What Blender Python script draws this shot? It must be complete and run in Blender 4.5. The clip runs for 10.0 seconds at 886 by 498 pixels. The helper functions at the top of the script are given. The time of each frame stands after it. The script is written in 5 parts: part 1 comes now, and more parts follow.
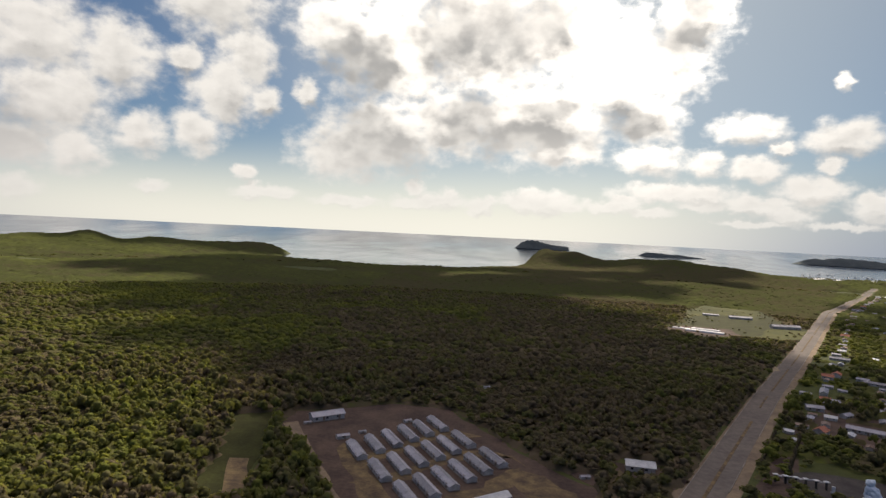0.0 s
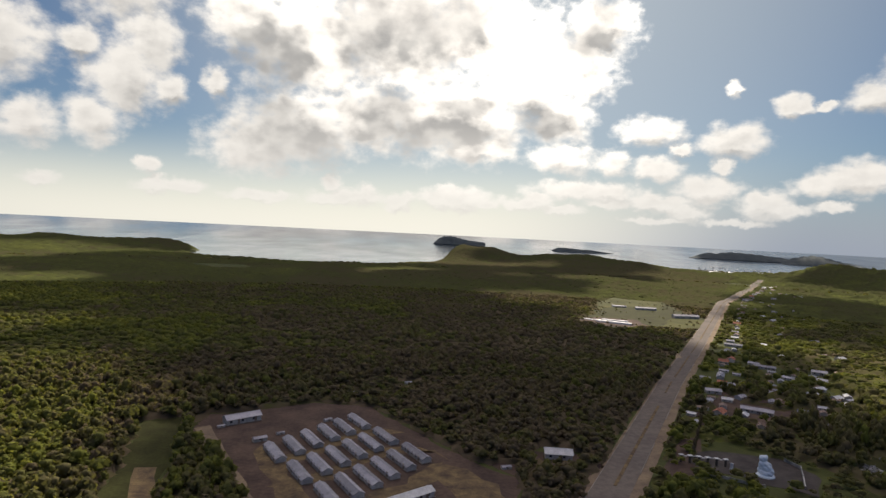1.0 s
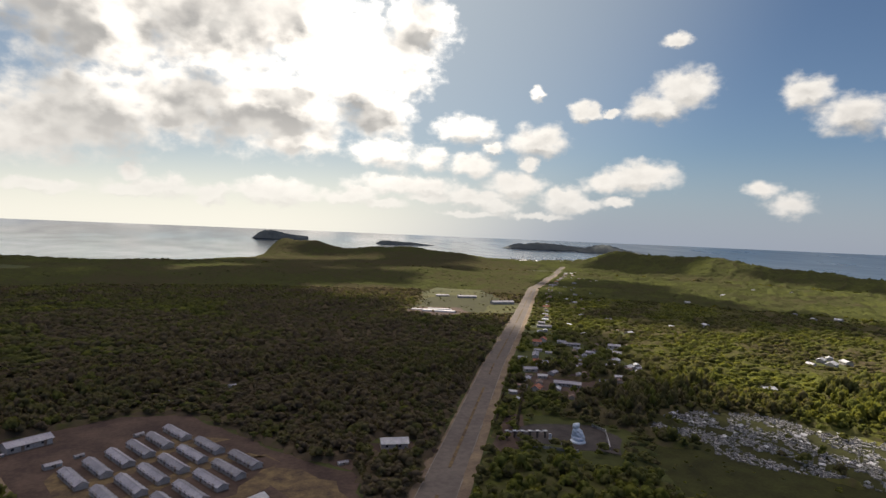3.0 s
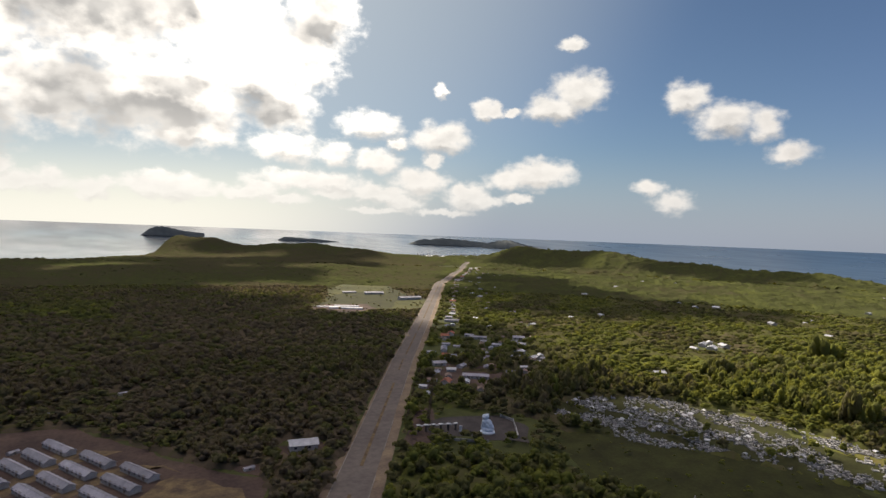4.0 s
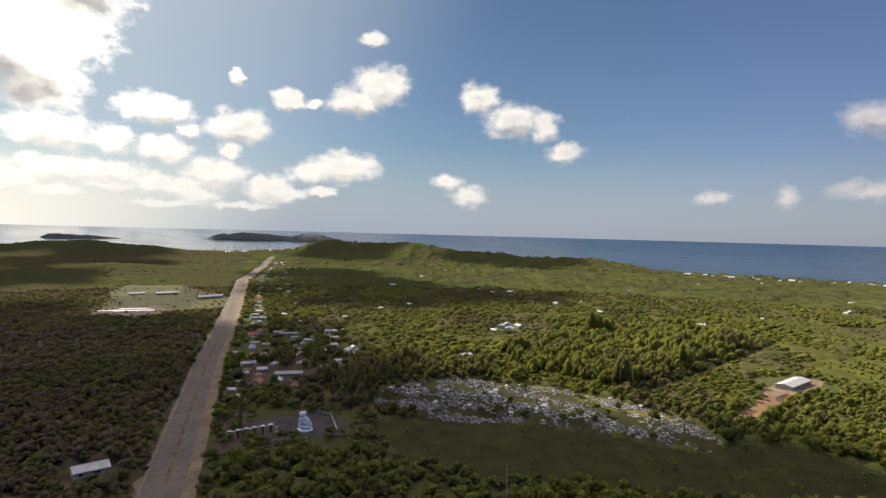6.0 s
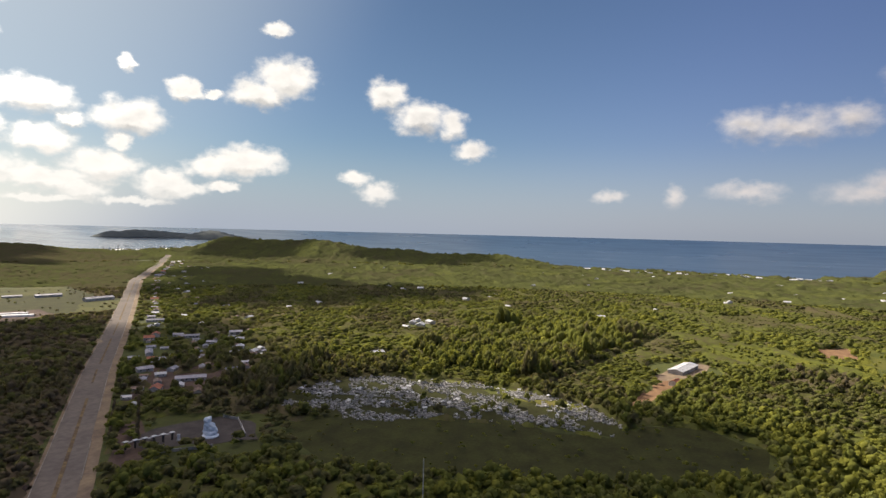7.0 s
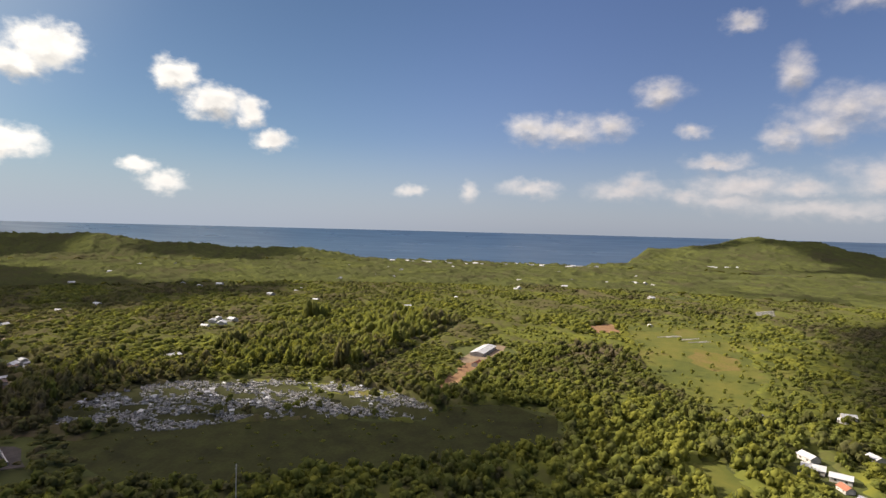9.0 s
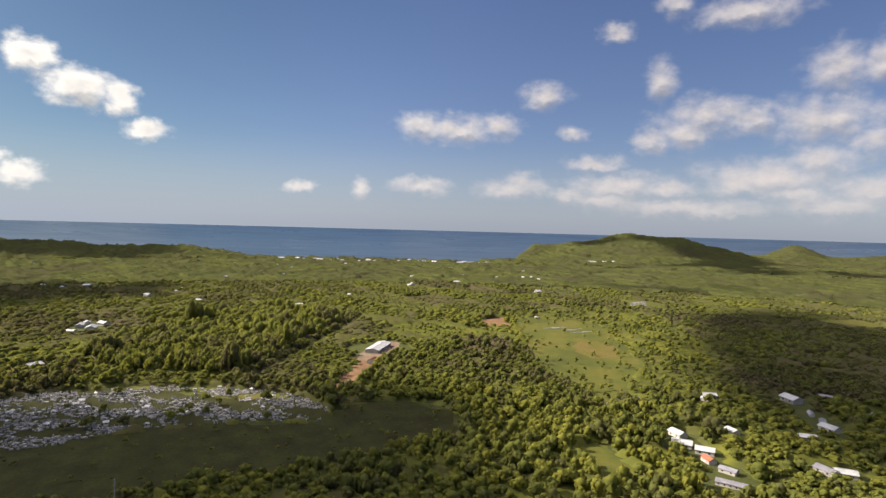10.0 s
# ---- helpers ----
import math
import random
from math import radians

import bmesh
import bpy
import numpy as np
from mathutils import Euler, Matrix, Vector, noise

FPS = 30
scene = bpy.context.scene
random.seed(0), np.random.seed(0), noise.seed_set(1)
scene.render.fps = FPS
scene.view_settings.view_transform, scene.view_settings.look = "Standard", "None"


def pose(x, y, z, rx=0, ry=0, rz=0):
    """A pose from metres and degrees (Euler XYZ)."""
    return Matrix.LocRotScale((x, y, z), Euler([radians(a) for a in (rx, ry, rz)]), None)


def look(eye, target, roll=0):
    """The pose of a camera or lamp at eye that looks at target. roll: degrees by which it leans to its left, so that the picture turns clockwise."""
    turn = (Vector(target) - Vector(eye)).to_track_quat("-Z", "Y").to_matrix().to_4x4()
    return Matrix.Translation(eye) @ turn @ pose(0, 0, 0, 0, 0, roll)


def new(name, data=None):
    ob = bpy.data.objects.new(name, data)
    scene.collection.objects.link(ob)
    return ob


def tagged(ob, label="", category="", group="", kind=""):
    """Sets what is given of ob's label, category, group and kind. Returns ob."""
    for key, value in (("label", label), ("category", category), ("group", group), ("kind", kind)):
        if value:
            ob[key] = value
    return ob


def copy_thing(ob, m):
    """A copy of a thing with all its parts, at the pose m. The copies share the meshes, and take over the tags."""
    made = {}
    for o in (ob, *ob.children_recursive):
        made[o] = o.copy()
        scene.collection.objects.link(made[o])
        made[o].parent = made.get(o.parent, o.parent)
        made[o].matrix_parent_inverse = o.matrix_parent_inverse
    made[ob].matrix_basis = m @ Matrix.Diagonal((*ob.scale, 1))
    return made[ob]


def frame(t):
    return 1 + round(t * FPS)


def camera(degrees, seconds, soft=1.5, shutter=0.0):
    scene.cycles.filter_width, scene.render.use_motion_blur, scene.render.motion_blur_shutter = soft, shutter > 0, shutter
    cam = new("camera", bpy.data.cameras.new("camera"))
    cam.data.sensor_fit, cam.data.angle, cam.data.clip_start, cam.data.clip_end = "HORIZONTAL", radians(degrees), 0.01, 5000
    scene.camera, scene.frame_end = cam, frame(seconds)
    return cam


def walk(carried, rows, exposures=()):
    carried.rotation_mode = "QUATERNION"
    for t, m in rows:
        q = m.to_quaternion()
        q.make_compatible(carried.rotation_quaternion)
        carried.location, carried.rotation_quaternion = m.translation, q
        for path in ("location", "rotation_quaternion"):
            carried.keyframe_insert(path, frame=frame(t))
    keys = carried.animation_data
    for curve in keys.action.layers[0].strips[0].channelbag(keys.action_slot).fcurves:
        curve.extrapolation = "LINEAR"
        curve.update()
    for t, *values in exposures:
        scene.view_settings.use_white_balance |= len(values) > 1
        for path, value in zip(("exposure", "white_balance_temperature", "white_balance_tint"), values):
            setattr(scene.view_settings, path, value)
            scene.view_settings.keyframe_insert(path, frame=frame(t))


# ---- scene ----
# The camera: a drone about 100 m over the plain that turns to the right and drifts a little.
cam = camera(74.0, 10.0, soft=1.45)


def heading(x, y, z, yaw, pitch, roll):
    a, b = radians(yaw), radians(pitch)
    eye = Vector((x, y, z))
    return look(eye, eye + Vector((-math.sin(a) * math.cos(b), math.cos(a) * math.cos(b), math.sin(b))), roll)


PATH = [
    (0, heading(0.0, 0.0, 100.00, 0.00, -1.67, 2.83)),
    (0.5, heading(-0.82, 1.31, 99.60, -3.96, -1.67, 2.89)),
    (1, heading(-1.60, 2.60, 99.22, -8.00, -1.68, 2.85)),
    (1.5, heading(-2.34, 3.88, 98.85, -12.25, -1.66, 2.76)),
    (2, heading(-3.04, 5.13, 98.50, -16.32, -1.64, 2.64)),
    (2.5, heading(-3.70, 6.37, 98.16, -20.50, -1.57, 2.48)),
    (4, heading(-5.41, 9.99, 97.24, -34.28, -1.56, 2.19)),
    (4.5, heading(-5.90, 11.16, 96.97, -38.42, -1.55, 1.89)),
    (5, heading(-6.35, 12.31, 96.71, -42.96, -1.55, 1.71)),
    (5.5, heading(-6.75, 13.44, 96.47, -48.11, -1.61, 1.55)),
    (7, heading(-7.71, 16.74, 95.83, -61.93, -1.72, 1.44)),
    (7.5, heading(-7.95, 17.80, 95.65, -66.08, -1.83, 1.39)),
    (8, heading(-8.14, 18.85, 95.48, -70.52, -1.88, 1.36)),
    (8.5, heading(-8.29, 19.88, 95.33, -75.51, -1.94, 1.39)),
    (9, heading(-8.41, 20.89, 95.19, -80.86, -1.97, 1.46)),
    (9.5, heading(-8.47, 21.89, 95.07, -86.18, -2.02, 1.49)),
    (10, heading(-8.50, 22.86, 94.97, -91.37, -2.03, 1.51)),
]
walk(cam, PATH, exposures=[(0.0, 0.49, 6900, 15), (4.5, 0.61, 6900, 15), (7.5, 0.79, 6900, 15), (10.0, 0.87, 6900, 15)])

# ---- sky, sun and clouds ----
SUN_AZ, SUN_EL = 13.0, 34.0          # degrees to the right of +y, and above the horizon
TO_SUN = Vector((math.sin(radians(SUN_AZ)) * math.cos(radians(SUN_EL)),
                 math.cos(radians(SUN_AZ)) * math.cos(radians(SUN_EL)), math.sin(radians(SUN_EL))))
sun = new("sun", bpy.data.lights.new("sun", "SUN"))
sun.data.energy, sun.data.angle, sun.data.color = 5.0, radians(0.5), (1.0, 0.93, 0.80)
sun.matrix_world = look(TO_SUN * 3000, (0, 0, 0))

world = bpy.data.worlds.new("sky")
scene.world = world
world.use_nodes = True
W = world.node_tree
W.nodes.clear()


def wn(kind, **values):
    n = W.nodes.new(kind)
    for k, v in values.items():
        setattr(n, k, v)
    return n


def feed(tree, socket, value):
    if isinstance(value, bpy.types.NodeSocket):
        tree.links.new(value, socket)
    else:
        socket.default_value = value


def wmath(op, a, b=0.0, c=0.0, clamp=False):
    n = wn("ShaderNodeMath", operation=op, use_clamp=clamp)
    for s, v in zip(n.inputs, (a, b, c)):
        feed(W, s, v)
    return n.outputs[0]


def wvec(op, a, b=(0, 0, 0)):
    n = wn("ShaderNodeVectorMath", operation=op)
    feed(W, n.inputs[0], a)
    feed(W, n.inputs[1], b)
    return n.outputs["Value"] if op in ("LENGTH", "DOT_PRODUCT", "DISTANCE") else n.outputs["Vector"]


def wrange(v, a, b, lo=0.0, hi=1.0):
    n = wn("ShaderNodeMapRange", interpolation_type="SMOOTHSTEP")
    for s, x in zip(n.inputs, (v, a, b, lo, hi)):
        feed(W, s, x)
    return n.outputs[0]


def wmix(f, a, b):
    n = wn("ShaderNodeMix", data_type="RGBA")
    feed(W, n.inputs["Factor"], f)
    feed(W, n.inputs[6], a)
    feed(W, n.inputs[7], b)
    return n.outputs[2]


def wnoise(vec, scale, detail, rough=0.6):
    n = wn("ShaderNodeTexNoise")
    feed(W, n.inputs["Vector"], vec)
    n.inputs["Scale"].default_value, n.inputs["Detail"].default_value, n.inputs["Roughness"].default_value = scale, detail, rough
    return n


direction = wn("ShaderNodeTexCoord").outputs["Generated"]
split = wn("ShaderNodeSeparateXYZ")
feed(W, split.inputs[0], direction)
azimuth = wmath("MULTIPLY", wmath("ARCTAN2", split.outputs[0], split.outputs[1]), 57.29578)
elevation = wmath("MULTIPLY", wmath("ARCSINE", split.outputs[2]), 57.29578)
join = wn("ShaderNodeCombineXYZ")
feed(W, join.inputs[0], azimuth)
feed(W, join.inputs[1], elevation)
at = join.outputs[0]
# billows: the places are pushed about by a fractal noise
push = wvec("MULTIPLY", wvec("SUBTRACT", wnoise(wvec("MULTIPLY", at, (1.0, 1.4, 1.0)), 0.62, 7, 0.58).outputs["Color"], (0.5, 0.5, 0.5)), (1.9, 1.7, 0.0))
moved = wvec("ADD", at, push)
above = wvec("ADD", moved, (-0.25, 0.9, 0.0))
reach = {}


def blob(which, where, az, el, w, h):
    """Keeps the least distance, in radii, to the clouds of one kind."""
    d = wvec("LENGTH", wvec("MULTIPLY", wvec("SUBTRACT", where, (az, el, 0)), (1 / w, 1 / h, 0)))
    reach[which] = wmath("SMOOTH_MIN", reach[which], d, 0.22) if which in reach else d


def cloud(az, el, w, h):
    w, h = w * 1.12 + 0.35, h * 1.12 + 0.35
    blob("nearest", moved, az, el, w, h)
    blob("higher", above, az, el, w, h)


def grey_core(az, el, w, h):
    blob("dark", moved, az, el, w * 1.2, h * 1.2)


cloud(-35.2, 13.7, 5.3, 3.7)
cloud(-34.0, 9.2, 5.0, 4.6)
cloud(-29.4, 13.2, 3.6, 3.2)
cloud(-27.5, 7.2, 2.5, 1.8)
cloud(-32.4, 5.4, 2.6, 2.1)
cloud(-36.1, 5.4, 3.6, 2.0)
cloud(-19.0, 14.8, 2.5, 3.1)
cloud(-20.8, 11.6, 3.5, 3.5)
cloud(-23.0, 7.9, 2.4, 2.2)
cloud(-24.1, 13.8, 1.7, 1.2)
cloud(-17.3, 11.1, 1.3, 1.3)
cloud(-13.6, 12.2, 1.0, 1.2)
cloud(-10.9, 18.1, 4.8, 3.2)
cloud(-5.5, 16.6, 7.1, 5.5)
cloud(3.1, 18.1, 8.8, 6.0)
cloud(10.6, 18.6, 5.3, 4.3)
cloud(15.9, 15.6, 5.7, 5.2)
cloud(22.0, 19.1, 3.4, 2.4)
cloud(18.7, 11.2, 3.0, 2.5)
cloud(8.4, 10.6, 8.6, 3.8)
cloud(0.3, 10.3, 6.6, 3.3)
cloud(-6.2, 8.9, 6.6, 3.8)
cloud(-10.4, 7.0, 4.3, 2.7)
cloud(11.2, 8.1, 3.7, 1.3)
cloud(20.3, 15.9, 3.5, 3.5)
cloud(26.9, 9.9, 3.0, 1.3)
cloud(18.9, 7.4, 3.0, 1.4)
cloud(23.4, 7.1, 1.7, 1.1)
cloud(27.7, 6.7, 2.3, 0.9)
cloud(22.9, 4.4, 3.9, 0.9)
cloud(9.3, 3.2, 3.2, 1.1)
cloud(-0.5, 3.0, 2.8, 0.7)
cloud(-17.0, 2.9, 3.1, 0.5)
cloud(-26.7, 2.8, 1.2, 0.4)
cloud(-18.8, 4.5, 0.8, 0.5)
cloud(-36.0, 1.9, 1.6, 1.0)
cloud(33.8, 9.0, 2.7, 1.4)
cloud(20.9, 4.5, 5.0, 0.8)
cloud(8.0, 3.3, 3.2, 0.6)
cloud(31.7, 4.8, 2.6, 1.2)
cloud(42.7, 5.7, 3.4, 1.1)
cloud(36.5, 3.4, 2.1, 0.9)
cloud(28.0, 3.6, 3.3, 0.7)
cloud(-2.5, 2.7, 2.9, 0.5)
cloud(15.5, 3.1, 2.7, 0.5)
cloud(-10.0, 2.5, 2.7, 0.4)
cloud(33.0, 6.9, 0.8, 0.6)
cloud(29.4, 8.3, 0.9, 0.4)
cloud(31.8, 4.8, 2.6, 1.1)
cloud(43.4, 6.0, 3.3, 1.2)
cloud(40.1, 5.3, 1.9, 0.9)
cloud(36.7, 3.5, 2.1, 1.2)
cloud(30.3, 2.8, 1.8, 0.6)
cloud(53.3, 4.9, 1.2, 0.7)
cloud(55.5, 3.5, 1.9, 0.7)
cloud(46.7, 13.5, 2.8, 1.7)
cloud(44.3, 12.1, 2.5, 1.2)
cloud(37.8, 11.8, 1.1, 0.8)
cloud(45.8, 17.7, 1.1, 0.4)
cloud(33.5, 13.5, 0.4, 0.5)
cloud(56.2, 12.8, 1.9, 1.1)
cloud(59.5, 10.7, 2.7, 1.5)
cloud(62.6, 10.2, 1.3, 1.2)
cloud(64.5, 7.7, 1.8, 0.7)
cloud(92.2, 9.4, 4.7, 1.4)
cloud(88.9, 9.7, 2.2, 1.4)
cloud(96.5, 9.8, 2.2, 1.2)
cloud(100.7, 12.6, 2.3, 1.2)
cloud(103.5, 9.3, 1.3, 0.6)
cloud(77.8, 3.5, 1.5, 0.4)
cloud(83.2, 3.6, 0.7, 0.9)
cloud(89.0, 4.1, 3.0, 0.7)
cloud(98.8, 4.5, 1.9, 1.1)
cloud(105.7, 6.4, 2.9, 0.7)
cloud(111.1, 13.6, 1.3, 1.9)
cloud(113.5, 9.1, 2.5, 1.7)
cloud(110.6, 8.4, 2.0, 1.1)
cloud(118.8, 10.0, 2.8, 1.4)
cloud(118.0, 18.7, 5.1, 1.3)
cloud(112.1, 19.9, 1.7, 0.9)
cloud(124.8, 13.5, 2.5, 2.1)
cloud(127.7, 13.6, 1.6, 2.0)
cloud(107.3, 17.9, 1.6, 0.7)
cloud(123.9, 6.3, 3.0, 1.5)
cloud(127.2, 7.7, 1.6, 1.4)
cloud(117.8, 4.3, 2.8, 0.8)
cloud(112.2, 4.1, 3.0, 0.7)
cloud(106.3, 3.0, 4.2, 0.7)
cloud(122.0, 3.6, 3.5, 0.8)
cloud(127.0, 3.5, 2.4, 0.6)
cloud(115.6, 2.1, 2.9, 0.4)
cloud(103.1, 3.5, 2.1, 0.6)
cloud(-19.1, 4.7, 0.5, 0.1)
cloud(-26.5, 2.7, 0.9, 0.1)
cloud(-18.0, 3.1, 1.5, 0.4)
cloud(-15.5, 2.7, 1.3, 0.3)
cloud(-8.1, 2.6, 1.9, 0.3)
cloud(-3.0, 4.2, 0.9, 0.5)
cloud(-1.6, 3.0, 1.4, 0.4)
cloud(0.1, 3.3, 1.1, 0.6)
cloud(3.4, 2.8, 1.6, 0.4)
cloud(8.0, 4.0, 1.0, 0.4)
cloud(9.9, 3.5, 1.8, 0.6)
cloud(12.0, 2.7, 1.0, 0.2)
cloud(17.1, 3.7, 1.5, 0.4)
cloud(20.5, 4.3, 1.6, 0.4)
cloud(10.1, 2.6, 1.2, 0.3)
cloud(4.3, 3.3, 0.6, 0.4)
cloud(3.0, 2.1, 1.4, 0.3)
cloud(8.3, 3.0, 1.5, 0.3)
cloud(33.0, 7.0, 0.5, 0.3)
cloud(29.4, 8.5, 0.5, 0.1)
cloud(29.8, 3.0, 1.4, 0.3)
cloud(35.9, 4.0, 1.3, 0.6)
cloud(38.1, 3.1, 1.8, 0.4)
cloud(41.3, 3.5, 1.3, 0.2)
cloud(40.1, 5.4, 1.1, 0.4)
cloud(23.3, 3.3, 2.4, 0.3)
cloud(19.1, 2.8, 2.3, 0.3)
cloud(27.7, 2.0, 3.0, 0.1)
cloud(34.3, 2.0, 3.0, 0.1)
cloud(38.7, 11.8, 0.6, 0.5)
cloud(40.3, 11.6, 0.8, 0.1)
grey_core(-8.7, 15.4, 3.1, 3.1)
grey_core(-0.2, 18.5, 3.9, 3.7)
grey_core(4.2, 19.1, 4.8, 4.4)
grey_core(8.7, 19.6, 3.2, 2.8)
grey_core(-7.0, 7.7, 3.8, 2.2)
grey_core(-8.4, 10.1, 2.1, 1.5)
grey_core(1.9, 11.2, 3.8, 2.0)
grey_core(6.9, 9.3, 6.3, 1.8)
grey_core(9.4, 11.9, 2.6, 1.2)
grey_core(16.7, 10.9, 2.7, 1.5)
grey_core(21.1, 17.9, 2.5, 2.0)
grey_core(22.3, 20.1, 1.5, 1.4)
grey_core(-35.8, 5.9, 2.2, 2.2)
grey_core(-3.6, 6.3, 1.6, 2.2)
# unseen bright broken cloud round the sun, and more behind, added as fill light
for az, el, w, h in ((-30, 30, 14, 6), (2, 30, 12, 5), (24, 32, 13, 7), (8, 46, 24, 10), (-34, 52, 22, 11), (58, 50, 22, 9), (15, 66, 60, 12), (-60, 35, 12, 7), (120, 58, 40, 10), (-110, 60, 50, 12), (-30, 78, 200, 9), (70, 64, 40, 10), (180, 55, 40, 12)):
    cloud(az, el, w, h)
for az, el, w, h in ((108, 4.3, 6, 1.2), (120, 5.0, 7, 1.7), (115, 10.4, 4.5, 1.8), (124, 9.6, 5, 2.2), (128, 3.8, 5, 1.4), (98, 3.9, 4, 0.9), (113, 2.4, 9, 0.8), (125, 2.6, 6, 0.9), (-22, 19.5, 5, 4)):
    cloud(az, el, w, h)
for az in range(-180, 180, 24):
    if az < -50 or az > 140:
        cloud(az, 14 + 9 * math.sin(az * 1.7), 7, 3)

puff = wnoise(wvec("MULTIPLY", at, (1.0, 1.35, 1.0)), 0.55, 6, 0.54).outputs["Fac"]
puff_up = wnoise(wvec("MULTIPLY", wvec("ADD", at, (-0.30, 0.50, 0)), (1.0, 1.35, 1.0)), 0.55, 4, 0.52).outputs["Fac"]
body = reach["nearest"]
thick = wmath("ADD", wmath("SUBTRACT", 1.0, body), wmath("MULTIPLY", wmath("SUBTRACT", puff, 0.5), 1.05))
toward = wvec("DOT_PRODUCT", direction, tuple(TO_SUN))
glow = wrange(toward, 0.84, 1.0)
warm = wrange(toward, 0.05, 0.86)
cover = wrange(thick, -0.05, wmath("SUBTRACT", 1.2, wmath("MULTIPLY", warm, 0.62)))
relief = wmath("MULTIPLY", wmath("SUBTRACT", puff, puff_up), 1.3)
belly = wmath("MULTIPLY", wrange(wmath("SUBTRACT", body, reach["higher"]), -0.15, 0.45), 0.95)
core = wmath("MULTIPLY", wmath("ADD", wmath("MULTIPLY", wrange(thick, 0.35, 1.1), 0.35), belly), wmath("SUBTRACT", 1.0, wmath("MULTIPLY", glow, 0.75)))
soft = wnoise(wvec("MULTIPLY", at, (1.0, 1.3, 1.0)), 0.34, 2.0, 0.45).outputs["Fac"]
heavy = wrange(wmath("ADD", wmath("SUBTRACT", 1.15, reach["dark"]), wmath("ADD", wmath("MULTIPLY", wmath("SUBTRACT", soft, 0.5), 0.9), wmath("MULTIPLY", wmath("SUBTRACT", puff, 0.5), 0.5))), -0.25, 0.75)
low = wrange(elevation, 2.0, 11.0, 0.35, 1.0)
shade = wmath("MULTIPLY", wmath("ADD", wmath("SUBTRACT", core, wmath("MULTIPLY", relief, wmath("SUBTRACT", 1.0, wmath("MULTIPLY", heavy, 0.75)))), wmath("MULTIPLY", heavy, 0.78), clamp=True), low)
# above the view all cloud is made brighter, as fill for the shaded land
thin = wrange(elevation, 25.0, 38.0)
shade = wmath("MULTIPLY", shade, wmath("SUBTRACT", 1.0, wmath("MULTIPLY", thin, 0.6)))
shining = wmix(glow, wmix(warm, (0.41, 0.40, 0.40, 1), (0.62, 0.63, 0.60, 1)), (1.9, 1.86, 1.70, 1))
shining = wmix(thin, shining, (1.30, 1.20, 1.23, 1))
grey = wmix(warm, (0.22, 0.225, 0.24, 1), wmix(wrange(wmath("ADD", wmath("MULTIPLY", puff, 0.25), wmath("MULTIPLY", soft, 0.75)), 0.38, 0.62), (0.47, 0.48, 0.46, 1), (0.30, 0.31, 0.305, 1)))
cloud_colour = wmix(shade, shining, grey)

sky = wn("ShaderNodeTexSky", sky_type="NISHITA", sun_disc=False, sun_elevation=radians(SUN_EL), sun_rotation=radians(SUN_AZ))
sky.altitude, sky.air_density, sky.dust_density, sky.ozone_density = 100.0, 1.0, 0.8, 2.0
blue = wvec("MULTIPLY", sky.outputs[0], wmix(wrange(toward, 0.25, 0.75), (0.0400, 0.0440, 0.0560, 1), (0.0345, 0.0442, 0.0520, 1)))
blue = wmix(wrange(toward, 0.30, 0.78), blue, wvec("MULTIPLY", blue, (0.74, 0.74, 0.74)))
blue = wmix(wmath("MULTIPLY", wrange(toward, 0.74, 0.99), 0.50), blue, (0.37, 0.42, 0.41, 1))
# a veil of bright haze low over the sea
haze = wmath("MULTIPLY", wrange(elevation, 9.0, -0.5), wmath("ADD", 0.6, wmath("MULTIPLY", warm, 0.3)))
bright_side = wvec("DOT_PRODUCT", direction, (-0.163, 0.926, 0.342))
blue = wmix(haze, blue, wmix(wrange(bright_side, 0.60, 0.92), (0.225, 0.275, 0.350, 1), (0.66, 0.68, 0.62, 1)))
full = wmix(wmath("MULTIPLY", cover, wrange(elevation, 0.2, 5.0, 0.6, 1.0)), blue, cloud_colour)
background = wn("ShaderNodeBackground")
feed(W, background.inputs["Color"], full)
out = wn("ShaderNodeOutputWorld")
feed(W, out.inputs["Surface"], background.outputs[0])


def shade_cloud(x, y, rx, ry):
    """A cumulus of many lumps, added high out of view so that its shadow falls at (x, y)."""
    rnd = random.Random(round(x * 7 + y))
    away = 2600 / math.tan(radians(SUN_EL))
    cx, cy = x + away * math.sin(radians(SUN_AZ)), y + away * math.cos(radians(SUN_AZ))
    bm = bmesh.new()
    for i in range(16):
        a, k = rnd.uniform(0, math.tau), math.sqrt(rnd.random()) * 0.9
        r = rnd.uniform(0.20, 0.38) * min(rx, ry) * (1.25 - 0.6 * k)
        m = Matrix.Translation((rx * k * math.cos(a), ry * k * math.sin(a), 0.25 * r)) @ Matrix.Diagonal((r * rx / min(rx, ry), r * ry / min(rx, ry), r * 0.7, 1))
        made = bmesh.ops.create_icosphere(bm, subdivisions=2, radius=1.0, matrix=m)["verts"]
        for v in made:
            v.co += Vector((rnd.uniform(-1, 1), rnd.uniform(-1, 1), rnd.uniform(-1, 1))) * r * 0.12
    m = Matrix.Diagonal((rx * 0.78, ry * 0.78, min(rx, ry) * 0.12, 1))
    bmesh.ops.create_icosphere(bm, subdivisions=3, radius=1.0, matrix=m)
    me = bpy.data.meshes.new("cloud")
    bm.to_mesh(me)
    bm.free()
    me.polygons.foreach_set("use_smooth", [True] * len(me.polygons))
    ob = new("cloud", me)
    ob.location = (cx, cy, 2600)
    return tagged(ob, "unseen white cloud added out of view to cast shade on the land", "cloud", "drifting clouds")



